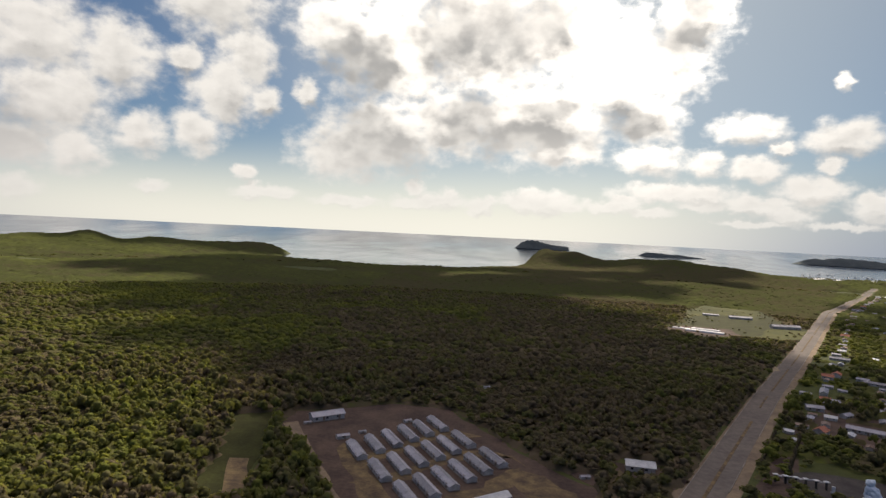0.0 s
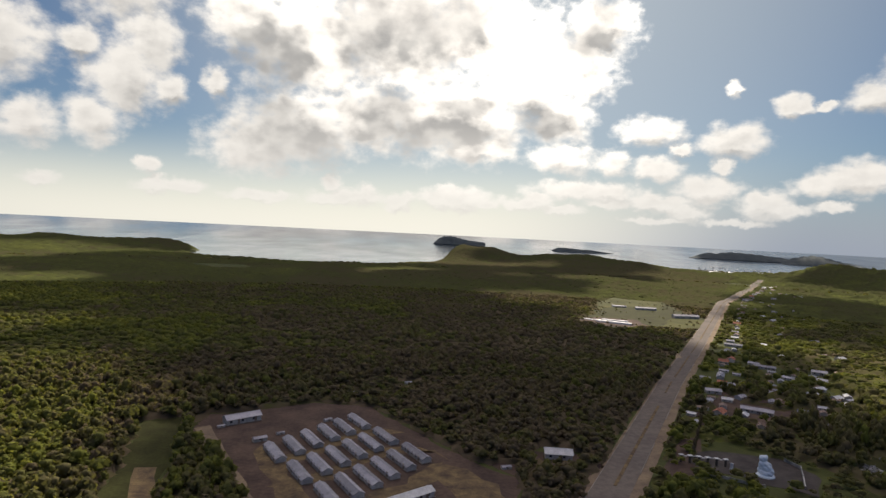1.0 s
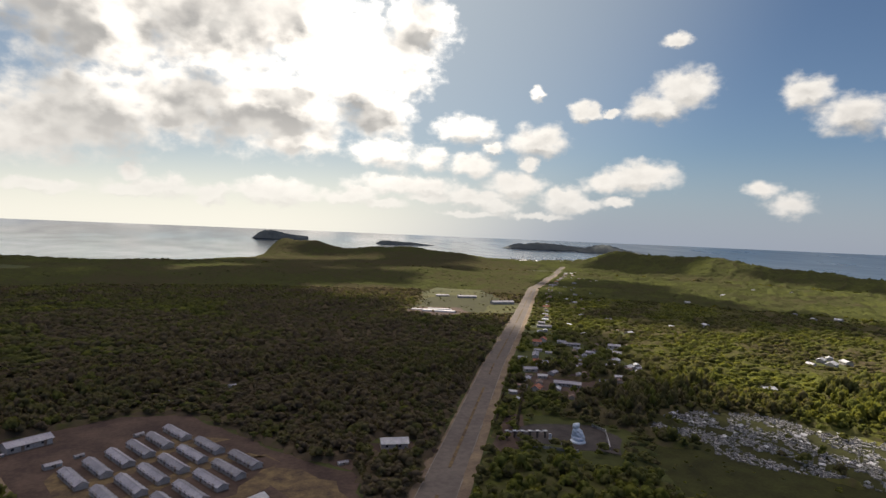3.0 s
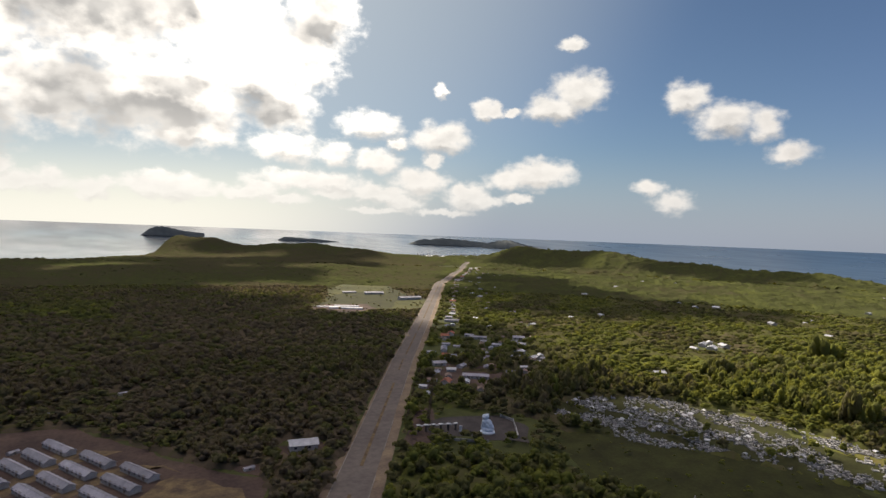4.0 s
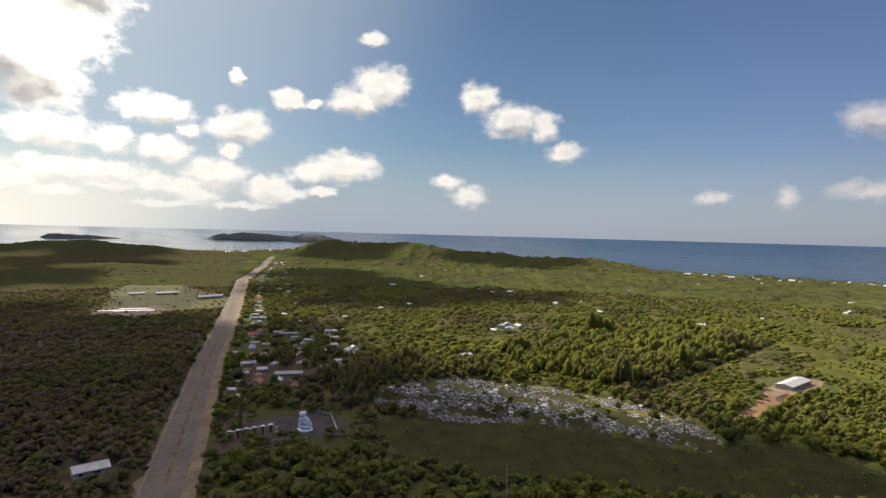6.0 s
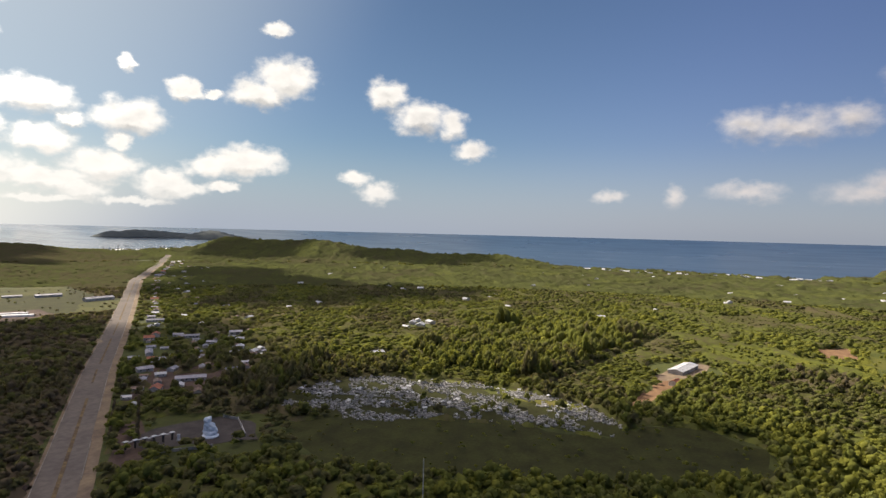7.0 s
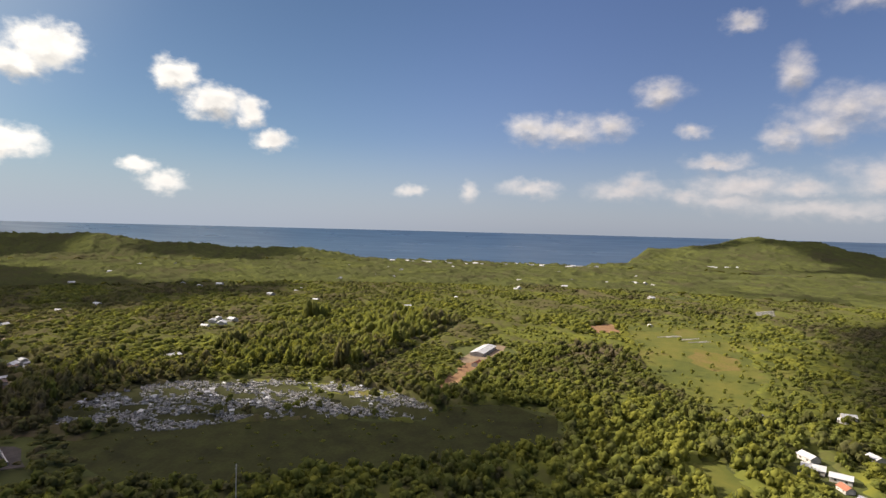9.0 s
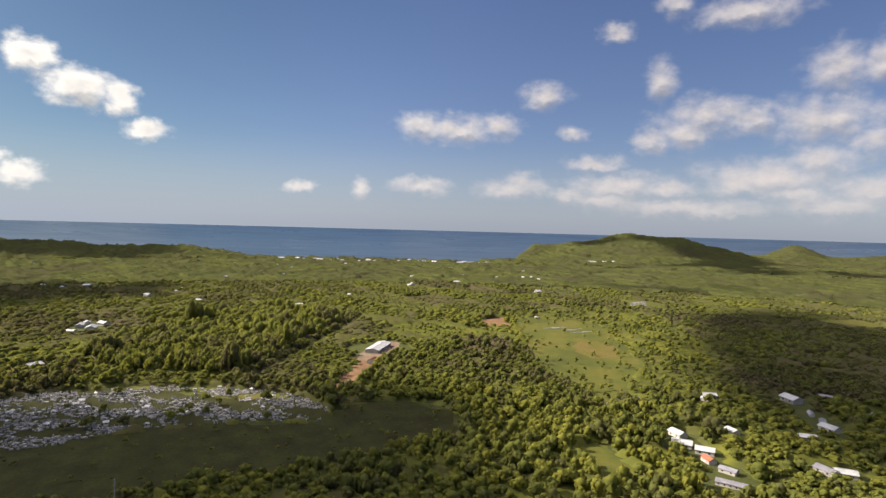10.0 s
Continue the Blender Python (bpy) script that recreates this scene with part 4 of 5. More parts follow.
def tints(x, y):
    side = beside_road(x, y)
    _, b, _ = parcels(x, y, 105, 62, 33, 3)
    _, d, _ = parcels(x, y, 210, 130, -20, 6)
    stand = np.where(side > 0, b, d) - 0.5
    # cloud shade and sunlight over parts of the woods go into the tint
    tint = 0.48 + rng.normal(0, 0.17, len(x)) + 0.08 * waves(x, y, 90, 3) + 0.46 * stand + np.where(inside(x, y, OPEN_LAND), 0.24, 0.0) + np.where(inside(x, y, SUNNY), 0.14, 0.0) - np.where(inside(x, y, SHADED_WOOD), 0.30, 0.0) - np.where((side < 0) & (x > -120), 0.24, 0.0) + np.where((x < -95) & (y < 480), -0.13, 0.0) + np.where((side > 0) & (np.degrees(np.arctan2(x, y)) > 56), 0.10, 0.0)
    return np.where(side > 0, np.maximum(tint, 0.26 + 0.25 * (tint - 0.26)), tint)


def stunted(x, y):
    """Scrub instead of trees on the open parcels."""
    a, _, _ = parcels(x, y, 105, 62, 33, 3)
    east = (np.degrees(np.arctan2(x, y)) > 84) & (np.hypot(x, y) > 400)
    scrub = (beside_road(x, y) > 95) & (np.hypot(x, y) > 430) & (a < np.where(east, 0.40, 0.13)) | inside(x, y, OPEN_LAND)
    scrub &= east | (np.hypot(x, y) < 1250)
    scrub |= inside(x, y, YELLOW) | inside(x, y, FARM) | inside(x, y, MEADOW)
    low = np.where(inside(x, y, MEADOW), rng.uniform(0.22, 0.45, len(x)), np.where(inside(x, y, OPEN_LAND) & ~inside(x, y, YELLOW), rng.uniform(0.45, 0.85, len(x)), 0.5))
    return np.where(scrub & ~inside(x, y, PLANTATION) & ~inside(x, y, SHADED_WOOD), low, 1.0)


def growth(x, y):
    """How tall a stand is."""
    _, _, c = parcels(x, y, 105, 62, 33, 3)
    far = np.hypot(x, y)
    low = 1.0 - 0.30 * np.clip((far - 450) / 500, 0, 1) - 0.22 * np.clip((far - 1000) / 600, 0, 1)
    return (0.6 + 0.8 * c) * low * np.where(inside(x, y, PLANTATION), 2.9, np.where(inside(x, y, BELT), 1.9, np.where(inside(x, y, LOW_WOOD) | inside(x, y, FOREGROUND) | inside(x, y, MEADOW), 0.55, 1.0)))


def canopy(name, lo, hi, step, rise, rough, shift, material, label):
    """The closed leaf layer under the crowns: a lumpy sheet over all wooded ground that dips under the soil in the clearings."""
    g = np.arange(-hi, hi, step)
    x, y = [a.ravel() for a in np.meshgrid(g, g)]
    x, y = x + rng.uniform(-0.36, 0.36, len(x)) * step, y + rng.uniform(-0.36, 0.36, len(x)) * step
    r, a = np.hypot(x, y), np.degrees(np.arctan2(x, y))
    keep = np.where((r >= lo - step) & (r < hi) & (a > -46) & (a < 138))[0]
    order = np.full(len(x), -1)
    order[keep] = np.arange(len(keep))
    x, y = x[keep], y[keep]
    base = height(x, y)
    cover = np.clip((wooded(x, y) - 0.35) / 0.25, 0, 1)
    cover[base < -0.6] = 0
    tall = np.clip(growth(x, y), 0.3, 1.3) * stunted(x, y)
    row = hedges(x, y) * (np.hypot(x, y) > 430) * (beside_road(x, y) > 60)
    clump = np.clip(waves(x, y, 46, 31) * 0.7 + 0.5, 0, 1)
    z = base + cover * (tall * rise + (0.35 + 0.65 * tall) * rough * rng.random(len(x)) ** 2 * (0.7 + 0.6 * clump) + rough * 0.8 * row) - 1.5 * (1 - cover)
    n = len(g)
    k = np.arange(n * (n - 1)).reshape(n - 1, n)[:, :-1].ravel()
    quads = order[np.stack([k, k + 1, k + n + 1, k + n], -1)]
    quads = quads[(quads >= 0).all(1)]
    quads = quads[(cover[quads] > 0.05).any(1)]
    used, quads = np.unique(quads, return_inverse=True)
    quads = quads.reshape(-1, 4)
    ob = mesh_object(name, np.stack([x, y, z], -1)[used].tolist(), quads.tolist(), material, True)
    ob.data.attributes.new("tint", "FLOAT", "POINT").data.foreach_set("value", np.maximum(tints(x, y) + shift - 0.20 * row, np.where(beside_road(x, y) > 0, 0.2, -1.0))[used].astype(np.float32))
    return tagged(ob, label, "undergrowth", kind="stuff")


NEAR = [lobed(4, 26, 0.9, 0.27, 20 + i) for i in range(9)]
MIDDLE = [crown(3, 6, 6, 0.85, 0.34, 40 + i) for i in range(6)]
DISTANT = [(v, f[f.max(1) < len(v) - 1]) for v, f in (crown(3, 5, 0, 0.8, 0.4, 60 + i) for i in range(6))]

TREE_FROM, TREE_TO = 150, 470
x, y, z = grown(TREE_FROM, TREE_TO, 4.8)
size = rng.triangular(1.8, 2.6, 4.6, len(x)) * stunted(x, y)
tall = size * rng.uniform(0.85, 1.2, len(x)) * growth(x, y)
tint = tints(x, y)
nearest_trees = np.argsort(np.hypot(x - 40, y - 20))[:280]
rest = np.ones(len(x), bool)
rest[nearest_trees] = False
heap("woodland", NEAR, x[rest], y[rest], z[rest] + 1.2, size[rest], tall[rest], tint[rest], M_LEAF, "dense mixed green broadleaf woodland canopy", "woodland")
tree_places = [(x[i], y[i], z[i], size[i], tall[i], tint[i]) for i in nearest_trees]
x, y, z = grown(TREE_TO, 1000, 5.8)
size = rng.triangular(2.0, 3.1, 5.2, len(x)) * stunted(x, y)
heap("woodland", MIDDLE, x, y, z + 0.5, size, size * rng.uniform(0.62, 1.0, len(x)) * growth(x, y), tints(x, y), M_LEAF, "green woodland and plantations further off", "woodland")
x, y, z = grown(980, 2900, 14.0)
size = rng.uniform(3.5, 7.0, len(x)) * stunted(x, y)
heap("forest", DISTANT, x, y, z - 0.05 * size, size, size * rng.uniform(0.30, 0.50, len(x)) * growth(x, y), 0.5 + (tints(x, y) - 0.5) * 0.6, M_FAR, "far dark green forest on the coastal plain and hills", "forest")
# the dark of the gaps between crowns is put into this sheet's tint
canopy("undergrowth", 140, TREE_TO, 3.2, 1.0, 2.2, -0.16, M_LEAF, "green undergrowth below the trees, gap shade put into its darker tint")
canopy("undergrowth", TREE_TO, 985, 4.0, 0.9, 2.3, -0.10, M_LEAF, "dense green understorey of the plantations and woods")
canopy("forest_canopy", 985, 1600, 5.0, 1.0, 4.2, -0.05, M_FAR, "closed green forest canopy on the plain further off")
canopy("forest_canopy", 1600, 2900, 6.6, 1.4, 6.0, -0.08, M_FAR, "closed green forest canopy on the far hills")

# ---- unseen clouds added to shade chosen stretches of land and sea ----
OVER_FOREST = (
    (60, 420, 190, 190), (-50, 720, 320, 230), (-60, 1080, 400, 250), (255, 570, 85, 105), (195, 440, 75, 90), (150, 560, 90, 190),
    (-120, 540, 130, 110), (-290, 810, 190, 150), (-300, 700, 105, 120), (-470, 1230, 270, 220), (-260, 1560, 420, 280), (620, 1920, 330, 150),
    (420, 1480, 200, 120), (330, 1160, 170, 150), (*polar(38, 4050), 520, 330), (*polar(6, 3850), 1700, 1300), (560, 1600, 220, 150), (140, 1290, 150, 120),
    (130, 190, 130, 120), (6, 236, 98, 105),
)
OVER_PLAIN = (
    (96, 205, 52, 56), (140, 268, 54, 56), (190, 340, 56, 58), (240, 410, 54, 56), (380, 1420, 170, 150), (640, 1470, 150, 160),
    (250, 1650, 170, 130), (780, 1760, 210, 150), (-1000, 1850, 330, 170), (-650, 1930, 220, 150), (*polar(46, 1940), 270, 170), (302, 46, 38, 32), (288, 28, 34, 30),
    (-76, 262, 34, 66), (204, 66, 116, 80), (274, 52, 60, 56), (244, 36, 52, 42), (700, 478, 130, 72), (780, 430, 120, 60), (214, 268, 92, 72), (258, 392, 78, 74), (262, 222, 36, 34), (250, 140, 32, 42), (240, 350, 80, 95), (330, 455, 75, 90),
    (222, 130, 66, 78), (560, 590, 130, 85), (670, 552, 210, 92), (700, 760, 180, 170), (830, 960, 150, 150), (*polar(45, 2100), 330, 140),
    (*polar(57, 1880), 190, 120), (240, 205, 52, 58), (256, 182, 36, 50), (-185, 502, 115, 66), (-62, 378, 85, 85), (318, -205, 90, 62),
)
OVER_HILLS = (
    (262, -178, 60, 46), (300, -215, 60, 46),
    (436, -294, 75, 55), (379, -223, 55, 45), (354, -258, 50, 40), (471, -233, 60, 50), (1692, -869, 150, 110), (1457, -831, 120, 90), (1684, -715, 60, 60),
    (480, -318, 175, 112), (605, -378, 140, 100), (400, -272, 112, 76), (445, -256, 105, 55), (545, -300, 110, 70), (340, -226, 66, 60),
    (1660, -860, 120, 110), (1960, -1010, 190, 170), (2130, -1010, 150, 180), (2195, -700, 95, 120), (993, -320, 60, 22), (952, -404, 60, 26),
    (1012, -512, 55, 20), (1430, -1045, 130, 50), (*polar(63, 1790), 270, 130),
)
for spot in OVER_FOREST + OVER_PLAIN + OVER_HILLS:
    shade_cloud(*spot).data.materials.append(M_CLOUD)


# ---- things ----
def part(name, bm, material, parent, label=""):
    me = bpy.data.meshes.new(name)
    bm.to_mesh(me)
    bm.free()
    me.materials.append(material)
    ob = new(name, me)
    ob.parent = parent
    if label:
        tagged(ob, label)
    return ob


def box(bm, cx, cy, cz, sx, sy, sz, turn=0.0):
    m = Matrix.Translation((cx, cy, cz)) @ Matrix.Rotation(turn, 4, "Z") @ Matrix.Diagonal((sx, sy, sz, 1))
    return bmesh.ops.create_cube(bm, size=1.0, matrix=m)["verts"]


def boxed(name, material, parent, *boxes, label=""):
    bm = bmesh.new()
    for b in boxes:
        box(bm, *b)
    return part(name, bm, material, parent, label)


def slope(name, material, parent, length, half, eave, ridge, side, over=0.5, thick=0.12, label=""):
    """One slope of a gable roof along x; side is -1 or 1."""
    bm = bmesh.new()
    k = (ridge - eave) / half
    y0, z0 = side * (half + over), eave - over * k
    # one ribbed sheet: the top rises and falls from rib to rib
    n = max(4, int(length / 1.4))
    across = []
    for i in range(n + 1):
        x = -length / 2 - over + (length + 2 * over) * i / n
        for dx, dz in ((-0.1, 0.0), (-0.06, 0.07), (0.06, 0.07), (0.1, 0.0)):
            across.append((x + dx, thick + dz))
    rows = [[bm.verts.new((x, y, z + dz)) for x, dz in across] + [bm.verts.new((across[-1][0], y, z)), bm.verts.new((across[0][0], y, z))] for y, z in ((y0, z0), (side * 0.01, ridge))]
    m = len(rows[0])
    for i in range(m):
        bm.faces.new((rows[0][i - 1], rows[0][i], rows[1][i], rows[1][i - 1]))
    bm.faces.new(rows[0]), bm.faces.new(rows[1][::-1])
    bmesh.ops.recalc_face_normals(bm, faces=bm.faces)
    return part(name, bm, material, parent, label)


def gabled(name, length, width, eave, ridge, roof, wall, label, category, group="", doors=1, windows=3, over=0.5):
    """A building with a gable roof along its own x: plinth, walls, gables, two roof slopes, ridge cap, doors and windows."""
    ob = new(name)
    L, H = length / 2, width / 2
    boxed("plinth", M_KERB, ob, (0, 0, 0.1, length + 0.6, width + 0.6, 0.2))
    for s in (-1, 1):
        boxed("wall", wall, ob, (0, s * (H - 0.1), 0.2 + (eave - 0.2) / 2, length, 0.2, eave - 0.2))
        bm = bmesh.new()
        x = s * (L - 0.1)
        ring = [(-H + 0.2, 0.2), (H - 0.2, 0.2), (H - 0.2, eave), (0, ridge - 0.05), (-H + 0.2, eave)]
        lo, hi = [bm.verts.new((x - 0.1, y, z)) for y, z in ring], [bm.verts.new((x + 0.1, y, z)) for y, z in ring]
        bm.faces.new(lo[::-1]), bm.faces.new(hi)
        for i in range(5):
            bm.faces.new((lo[i - 1], lo[i], hi[i], hi[i - 1]))
        bmesh.ops.recalc_face_normals(bm, faces=bm.faces)
        part("gable", bm, wall, ob)
        slope("roof", roof, ob, length, H, eave, ridge, s, over)
    boxed("ridge_cap", roof, ob, (0, 0, ridge + 0.16, length + 2 * over, 0.35, 0.08))
    for i in range(doors):
        x = (i + 0.5) / doors * length - L + length * 0.08
        d = boxed("door", M_WOOD, ob, (x, -H - 0.02, 1.2, 1.1, 0.08, 2.0))
        boxed("frame", M_KERB, d, (x - 0.6, -H - 0.03, 1.22, 0.1, 0.12, 2.04), (x + 0.6, -H - 0.03, 1.22, 0.1, 0.12, 2.04), (x, -H - 0.03, 2.29, 1.3, 0.12, 0.1))
    for s in (-1, 1):
        for i in range(windows):
            x = (i + 0.5) / windows * length - L - (length * 0.06 if s < 0 else 0)
            w = boxed("window", M_DARK, ob, (x, s * (H + 0.01), 1.65, 1.2, 0.06, 1.0))
            boxed("sill", M_KERB, w, (x, s * (H + 0.05), 1.1, 1.4, 0.16, 0.08))
    return tagged(ob, label, category, group)


def at_place(x, y, turn=0.0, scale=1.0, z=None):
    g = max(0.0, float(height(x, y))) if z is None else z
    return Matrix.Translation((x, y, g)) @ Matrix.Rotation(radians(turn), 4, "Z") @ Matrix.Scale(scale, 4)


# -- the yard of long sheds: rows and files on a skewed grid --
SHED_TURN = -65.8
shed = gabled("shed", 18.6, 4.5, 1.8, 2.85, M_TIN, M_WALL, "long low shed with a grey tin gable roof in rows", "shed", "sheds in the yard", 2, 6, 0.3)
first = True
for row in range(3):
    for k in range(6):
        x, y = -34 + 12.5 * row + 7.15 * k, 259 - 21.0 * row + 8.15 * k
        m = at_place(x, y, SHED_TURN, 1.0, 0.08)
        if first:
            shed.matrix_basis, first = m, False
        else:
            copy_thing(shed, m)
white_shed = gabled("shed", 20.5, 4.9, 2.3, 3.4, M_WHITETIN, M_WALL, "long shed with a paler, newer tin roof across the rows' end", "shed", "sheds in the yard", 2, 6, 0.3)
white_shed.matrix_basis = at_place(20, 214, 32, 1.0, 0.08)
annex = gabled("hut", 8.5, 4.2, 2.2, 2.9, M_TIN, M_WALL, "small grey tin-roofed hut beside the rows of sheds", "hut", "huts at the shed yard", 1, 1, 0.3)
annex.matrix_basis = at_place(-43, 276, 28, 0.7, 0.08)
copy_thing(annex, at_place(-35, 284.5, 32, 0.62, 0.08))
copy_thing(annex, at_place(-14, 304, 34, 0.7, 0.08))
hall = gabled("storehouse", 17, 6.5, 2.8, 4.2, M_TIN, M_WALL, "grey tin-roofed storehouse at the yard's far corner", "storehouse", "", 2, 3)
hall.matrix_basis = at_place(-56, 303, 33, 1.0, 0.08)
lodge = gabled("roadside_house", 12.5, 7, 2.8, 4.4, M_WHITETIN, M_WALL, "pale tin-roofed house among trees beside the main road", "house", "", 1, 2)
lodge.matrix_basis = at_place(91, 255, -12, 0.95)
copy_thing(annex, at_place(64, 243, 10, 0.7))
copy_thing(annex, at_place(33, 379, 20, 0.75))
copy_thing(annex, at_place(-2, 355, 70, 0.45))
copy_thing(annex, at_place(-64, 294, 30, 0.6, 0.08))


# -- houses --
KINDS = {
    "white": gabled("house", 11, 7.5, 3.0, 4.6, M_WHITETIN, M_WALL, "small white-roofed village house with pale walls", "house", "village houses", 1, 2),
    "grey": gabled("house", 12, 7, 2.8, 4.2, M_TIN, M_WALL, "village house with a grey tin roof and pale walls", "house", "village houses", 1, 2),
    "rust": gabled("house", 11, 7, 2.7, 4.0, M_RUST, M_WALL, "low village house with a rusty brown tin roof", "house", "village houses", 1, 2),
    "tile": gabled("house", 11, 8, 3.2, 5.4, M_TILE, M_WALL, "village house with a red tiled roof", "house", "village houses", 1, 2),
    "long": gabled("row_house", 24, 7, 3.0, 4.6, M_TIN, M_WALL, "long low house with a grey tin roof", "house", "village houses", 3, 6),
    "cottage": gabled("cottage", 11, 8, 3.0, 4.8, M_WHITETIN, M_WALL, "small pale house far off on the plain", "house", "far houses", 1, 0),
}
first_spot = {}
for kind, x, y, turn, s in HOUSES:
    if kind in first_spot:
        copy_thing(KINDS[kind], at_place(x, y, turn, s * 0.72))
    else:
        first_spot[kind] = at_place(x, y, turn, s * 0.72)
for kind, m in first_spot.items():
    KINDS[kind].matrix_basis = m

# -- the farm by the road: long white growing tunnels and two low halls --
def tunnel(length):
    ob = new("growing_tunnel")
    bm = bmesh.new()
    n = 10
    rows = [[bm.verts.new((x, 4.2 * math.cos(math.pi * i / n), 0.05 + 2.9 * math.sin(math.pi * i / n))) for i in range(n + 1)] for x in (-length / 2, length / 2)]
    for i in range(n):
        bm.faces.new((rows[0][i], rows[1][i], rows[1][i + 1], rows[0][i + 1]))
    bm.faces.new(rows[0]), bm.faces.new(rows[1][::-1])
    part("cover", bm, M_WHITETIN, ob, "white plastic cover")
    for i in range(7):
        x = (i / 6 - 0.5) * length
        bm = bmesh.new()
        for j in range(n):
            a, b = math.pi * j / n, math.pi * (j + 1) / n
            p = [bm.verts.new((x + dx, 4.27 * math.cos(q), 0.05 + 2.97 * math.sin(q))) for q in (a, b) for dx in (-0.08, 0.08)]
            bm.faces.new((p[0], p[1], p[3], p[2]))
        part("hoop", bm, M_STEEL, ob)
    return tagged(ob, "long low growing tunnel with a white plastic cover", "greenhouse", "growing tunnels on the farm")


bed = tunnel(48)
bed.matrix_basis = at_place(303, 668, -33, 0.85)
copy_thing(bed, at_place(312, 686, -28, 0.75))
copy_thing(bed, at_place(284, 692, -30, 0.55))
farm_hall = gabled("farm_hall", 38, 10, 3.6, 5.4, M_TIN, M_WALL, "long farm hall with a grey tin roof beside the road", "hall", "farm halls", 2, 8)
farm_hall.matrix_basis = at_place(432, 732, -2, 0.9)
copy_thing(farm_hall, at_place(414, 808, -14, 0.85))
copy_thing(farm_hall, at_place(384, 832, -14, 0.6))
barn = gabled("hall", 40, 13, 3.2, 4.6, M_WHITETIN, M_WALL, "large white-roofed hall among the eastern trees", "hall", "", 2, 8)
barn.matrix_basis = at_place(445, 60, -13, 0.8)


# -- the statue, its forecourt wall and its gate --
bm = bmesh.new()
bmesh.ops.create_cone(bm, cap_ends=True, segments=28, radius1=4.4, radius2=4.1, depth=0.7, matrix=Matrix.Translation((0.2, 0, 0.35)))
for cx, cy, cz, rx, ry, rz in ((0.5, 0, 1.7, 3.2, 2.7, 1.6), (2.2, 0.1, 2.5, 1.8, 1.9, 2.0), (0.5, 0, 4.0, 2.5, 2.1, 2.2), (-0.6, 0, 6.0, 2.5, 1.9, 1.7),
                               (1.5, 0.5, 4.9, 1.2, 1.2, 1.9), (-2.3, -0.3, 4.9, 0.9, 1.0, 1.7), (-1.2, 0, 8.5, 1.95, 1.7, 1.7), (-2.2, 0.9, 2.4, 1.4, 1.3, 1.5), (-0.2, 0.2, 9.4, 1.1, 1.2, 1.0)):
    lump = bmesh.ops.create_icosphere(bm, subdivisions=3, radius=1.0, matrix=Matrix.Translation((cx, cy, cz)) @ Matrix.Diagonal((rx, ry, rz, 1)))["verts"]
    for p in lump:
        p.co.x += 0.16 * math.sin(3.1 * p.co.z + 2.0 * p.co.y) * min(1.0, rx / 2)
        p.co.y += 0.16 * math.sin(2.6 * p.co.z + 2.3 * p.co.x) * min(1.0, ry / 2)
me = bpy.data.meshes.new("statue")
bm.to_mesh(me)
bm.free()
me.materials.append(M_STATUE)
me.polygons.foreach_set("use_smooth", [True] * len(me.polygons))
statue = new("statue", me)
statue.matrix_basis = at_place(177, 233, -42, 0.88, 0.08)
statue.modifiers.new("one_skin", "REMESH").voxel_size = 0.2
statue.modifiers["one_skin"].use_smooth_shade = True
tagged(statue, "tall pale blue-white plaster statue on a round forecourt", "statue")


def low_wall(line, label):
    ob = new("low_wall")
    for (ax, ay), (bx, by) in zip(line, line[1:]):
        n, a = math.hypot(bx - ax, by - ay), math.atan2(by - ay, bx - ax)
        boxed("panel", M_STONE, ob, ((ax + bx) / 2, (ay + by) / 2, 0.65, n - 0.5, 0.25, 1.1, a))
        boxed("coping", M_STONE, ob, ((ax + bx) / 2, (ay + by) / 2, 1.25, n - 0.5, 0.4, 0.1, a))
    for x, y in line:
        boxed("post", M_STONE, ob, (x, y, 0.85, 0.5, 0.5, 1.55))
    return tagged(ob, label, "wall")


low_wall([(199, 249), (200, 240), (193, 230), (185, 219)], "low pale stone wall round the statue's forecourt")
low_wall([(150, 236), (158, 229), (168, 221)], "low pale stone wall round the statue's forecourt")
gate = new("gateway")
gx, gy, gn = Vector((147, 249, 0)), Vector((165, 243, 0)), 6
for i in range(gn):
    p = gx.lerp(gy, i / (gn - 1))
    post = boxed("pillar", M_DARK, gate, (p.x, p.y, 1.7, 0.7, 0.7, 3.3))
    boxed("cap", M_WHITETIN, post, (p.x, p.y, 3.5, 2.0, 1.6, 0.3))
    if i < gn - 1:
        q = gx.lerp(gy, (i + 0.5) / (gn - 1))
        boxed("lintel", M_WHITETIN, gate, (q.x, q.y, 3.0 + 0.25 * (i % 2), 1.4, 0.6, 0.35, math.atan2(-6, 18)))
tagged(gate, "row of white pillars and lintels at the statue's forecourt", "gateway")

stele = new("stele")
boxed("plinth", M_STONE, stele, (0, 0, 0.2, 1.8, 1.4, 0.4))
boxed("slab", M_WHITETIN, stele, (0, 0, 1.5, 1.2, 0.5, 2.2))
boxed("cap", M_WHITETIN, stele, (0, 0, 2.7, 1.5, 0.7, 0.2))
stele.matrix_basis = at_place(166, 240, -40, 1.0, 0.08)
tagged(stele, "small white stone slab standing on the statue's forecourt", "stele")

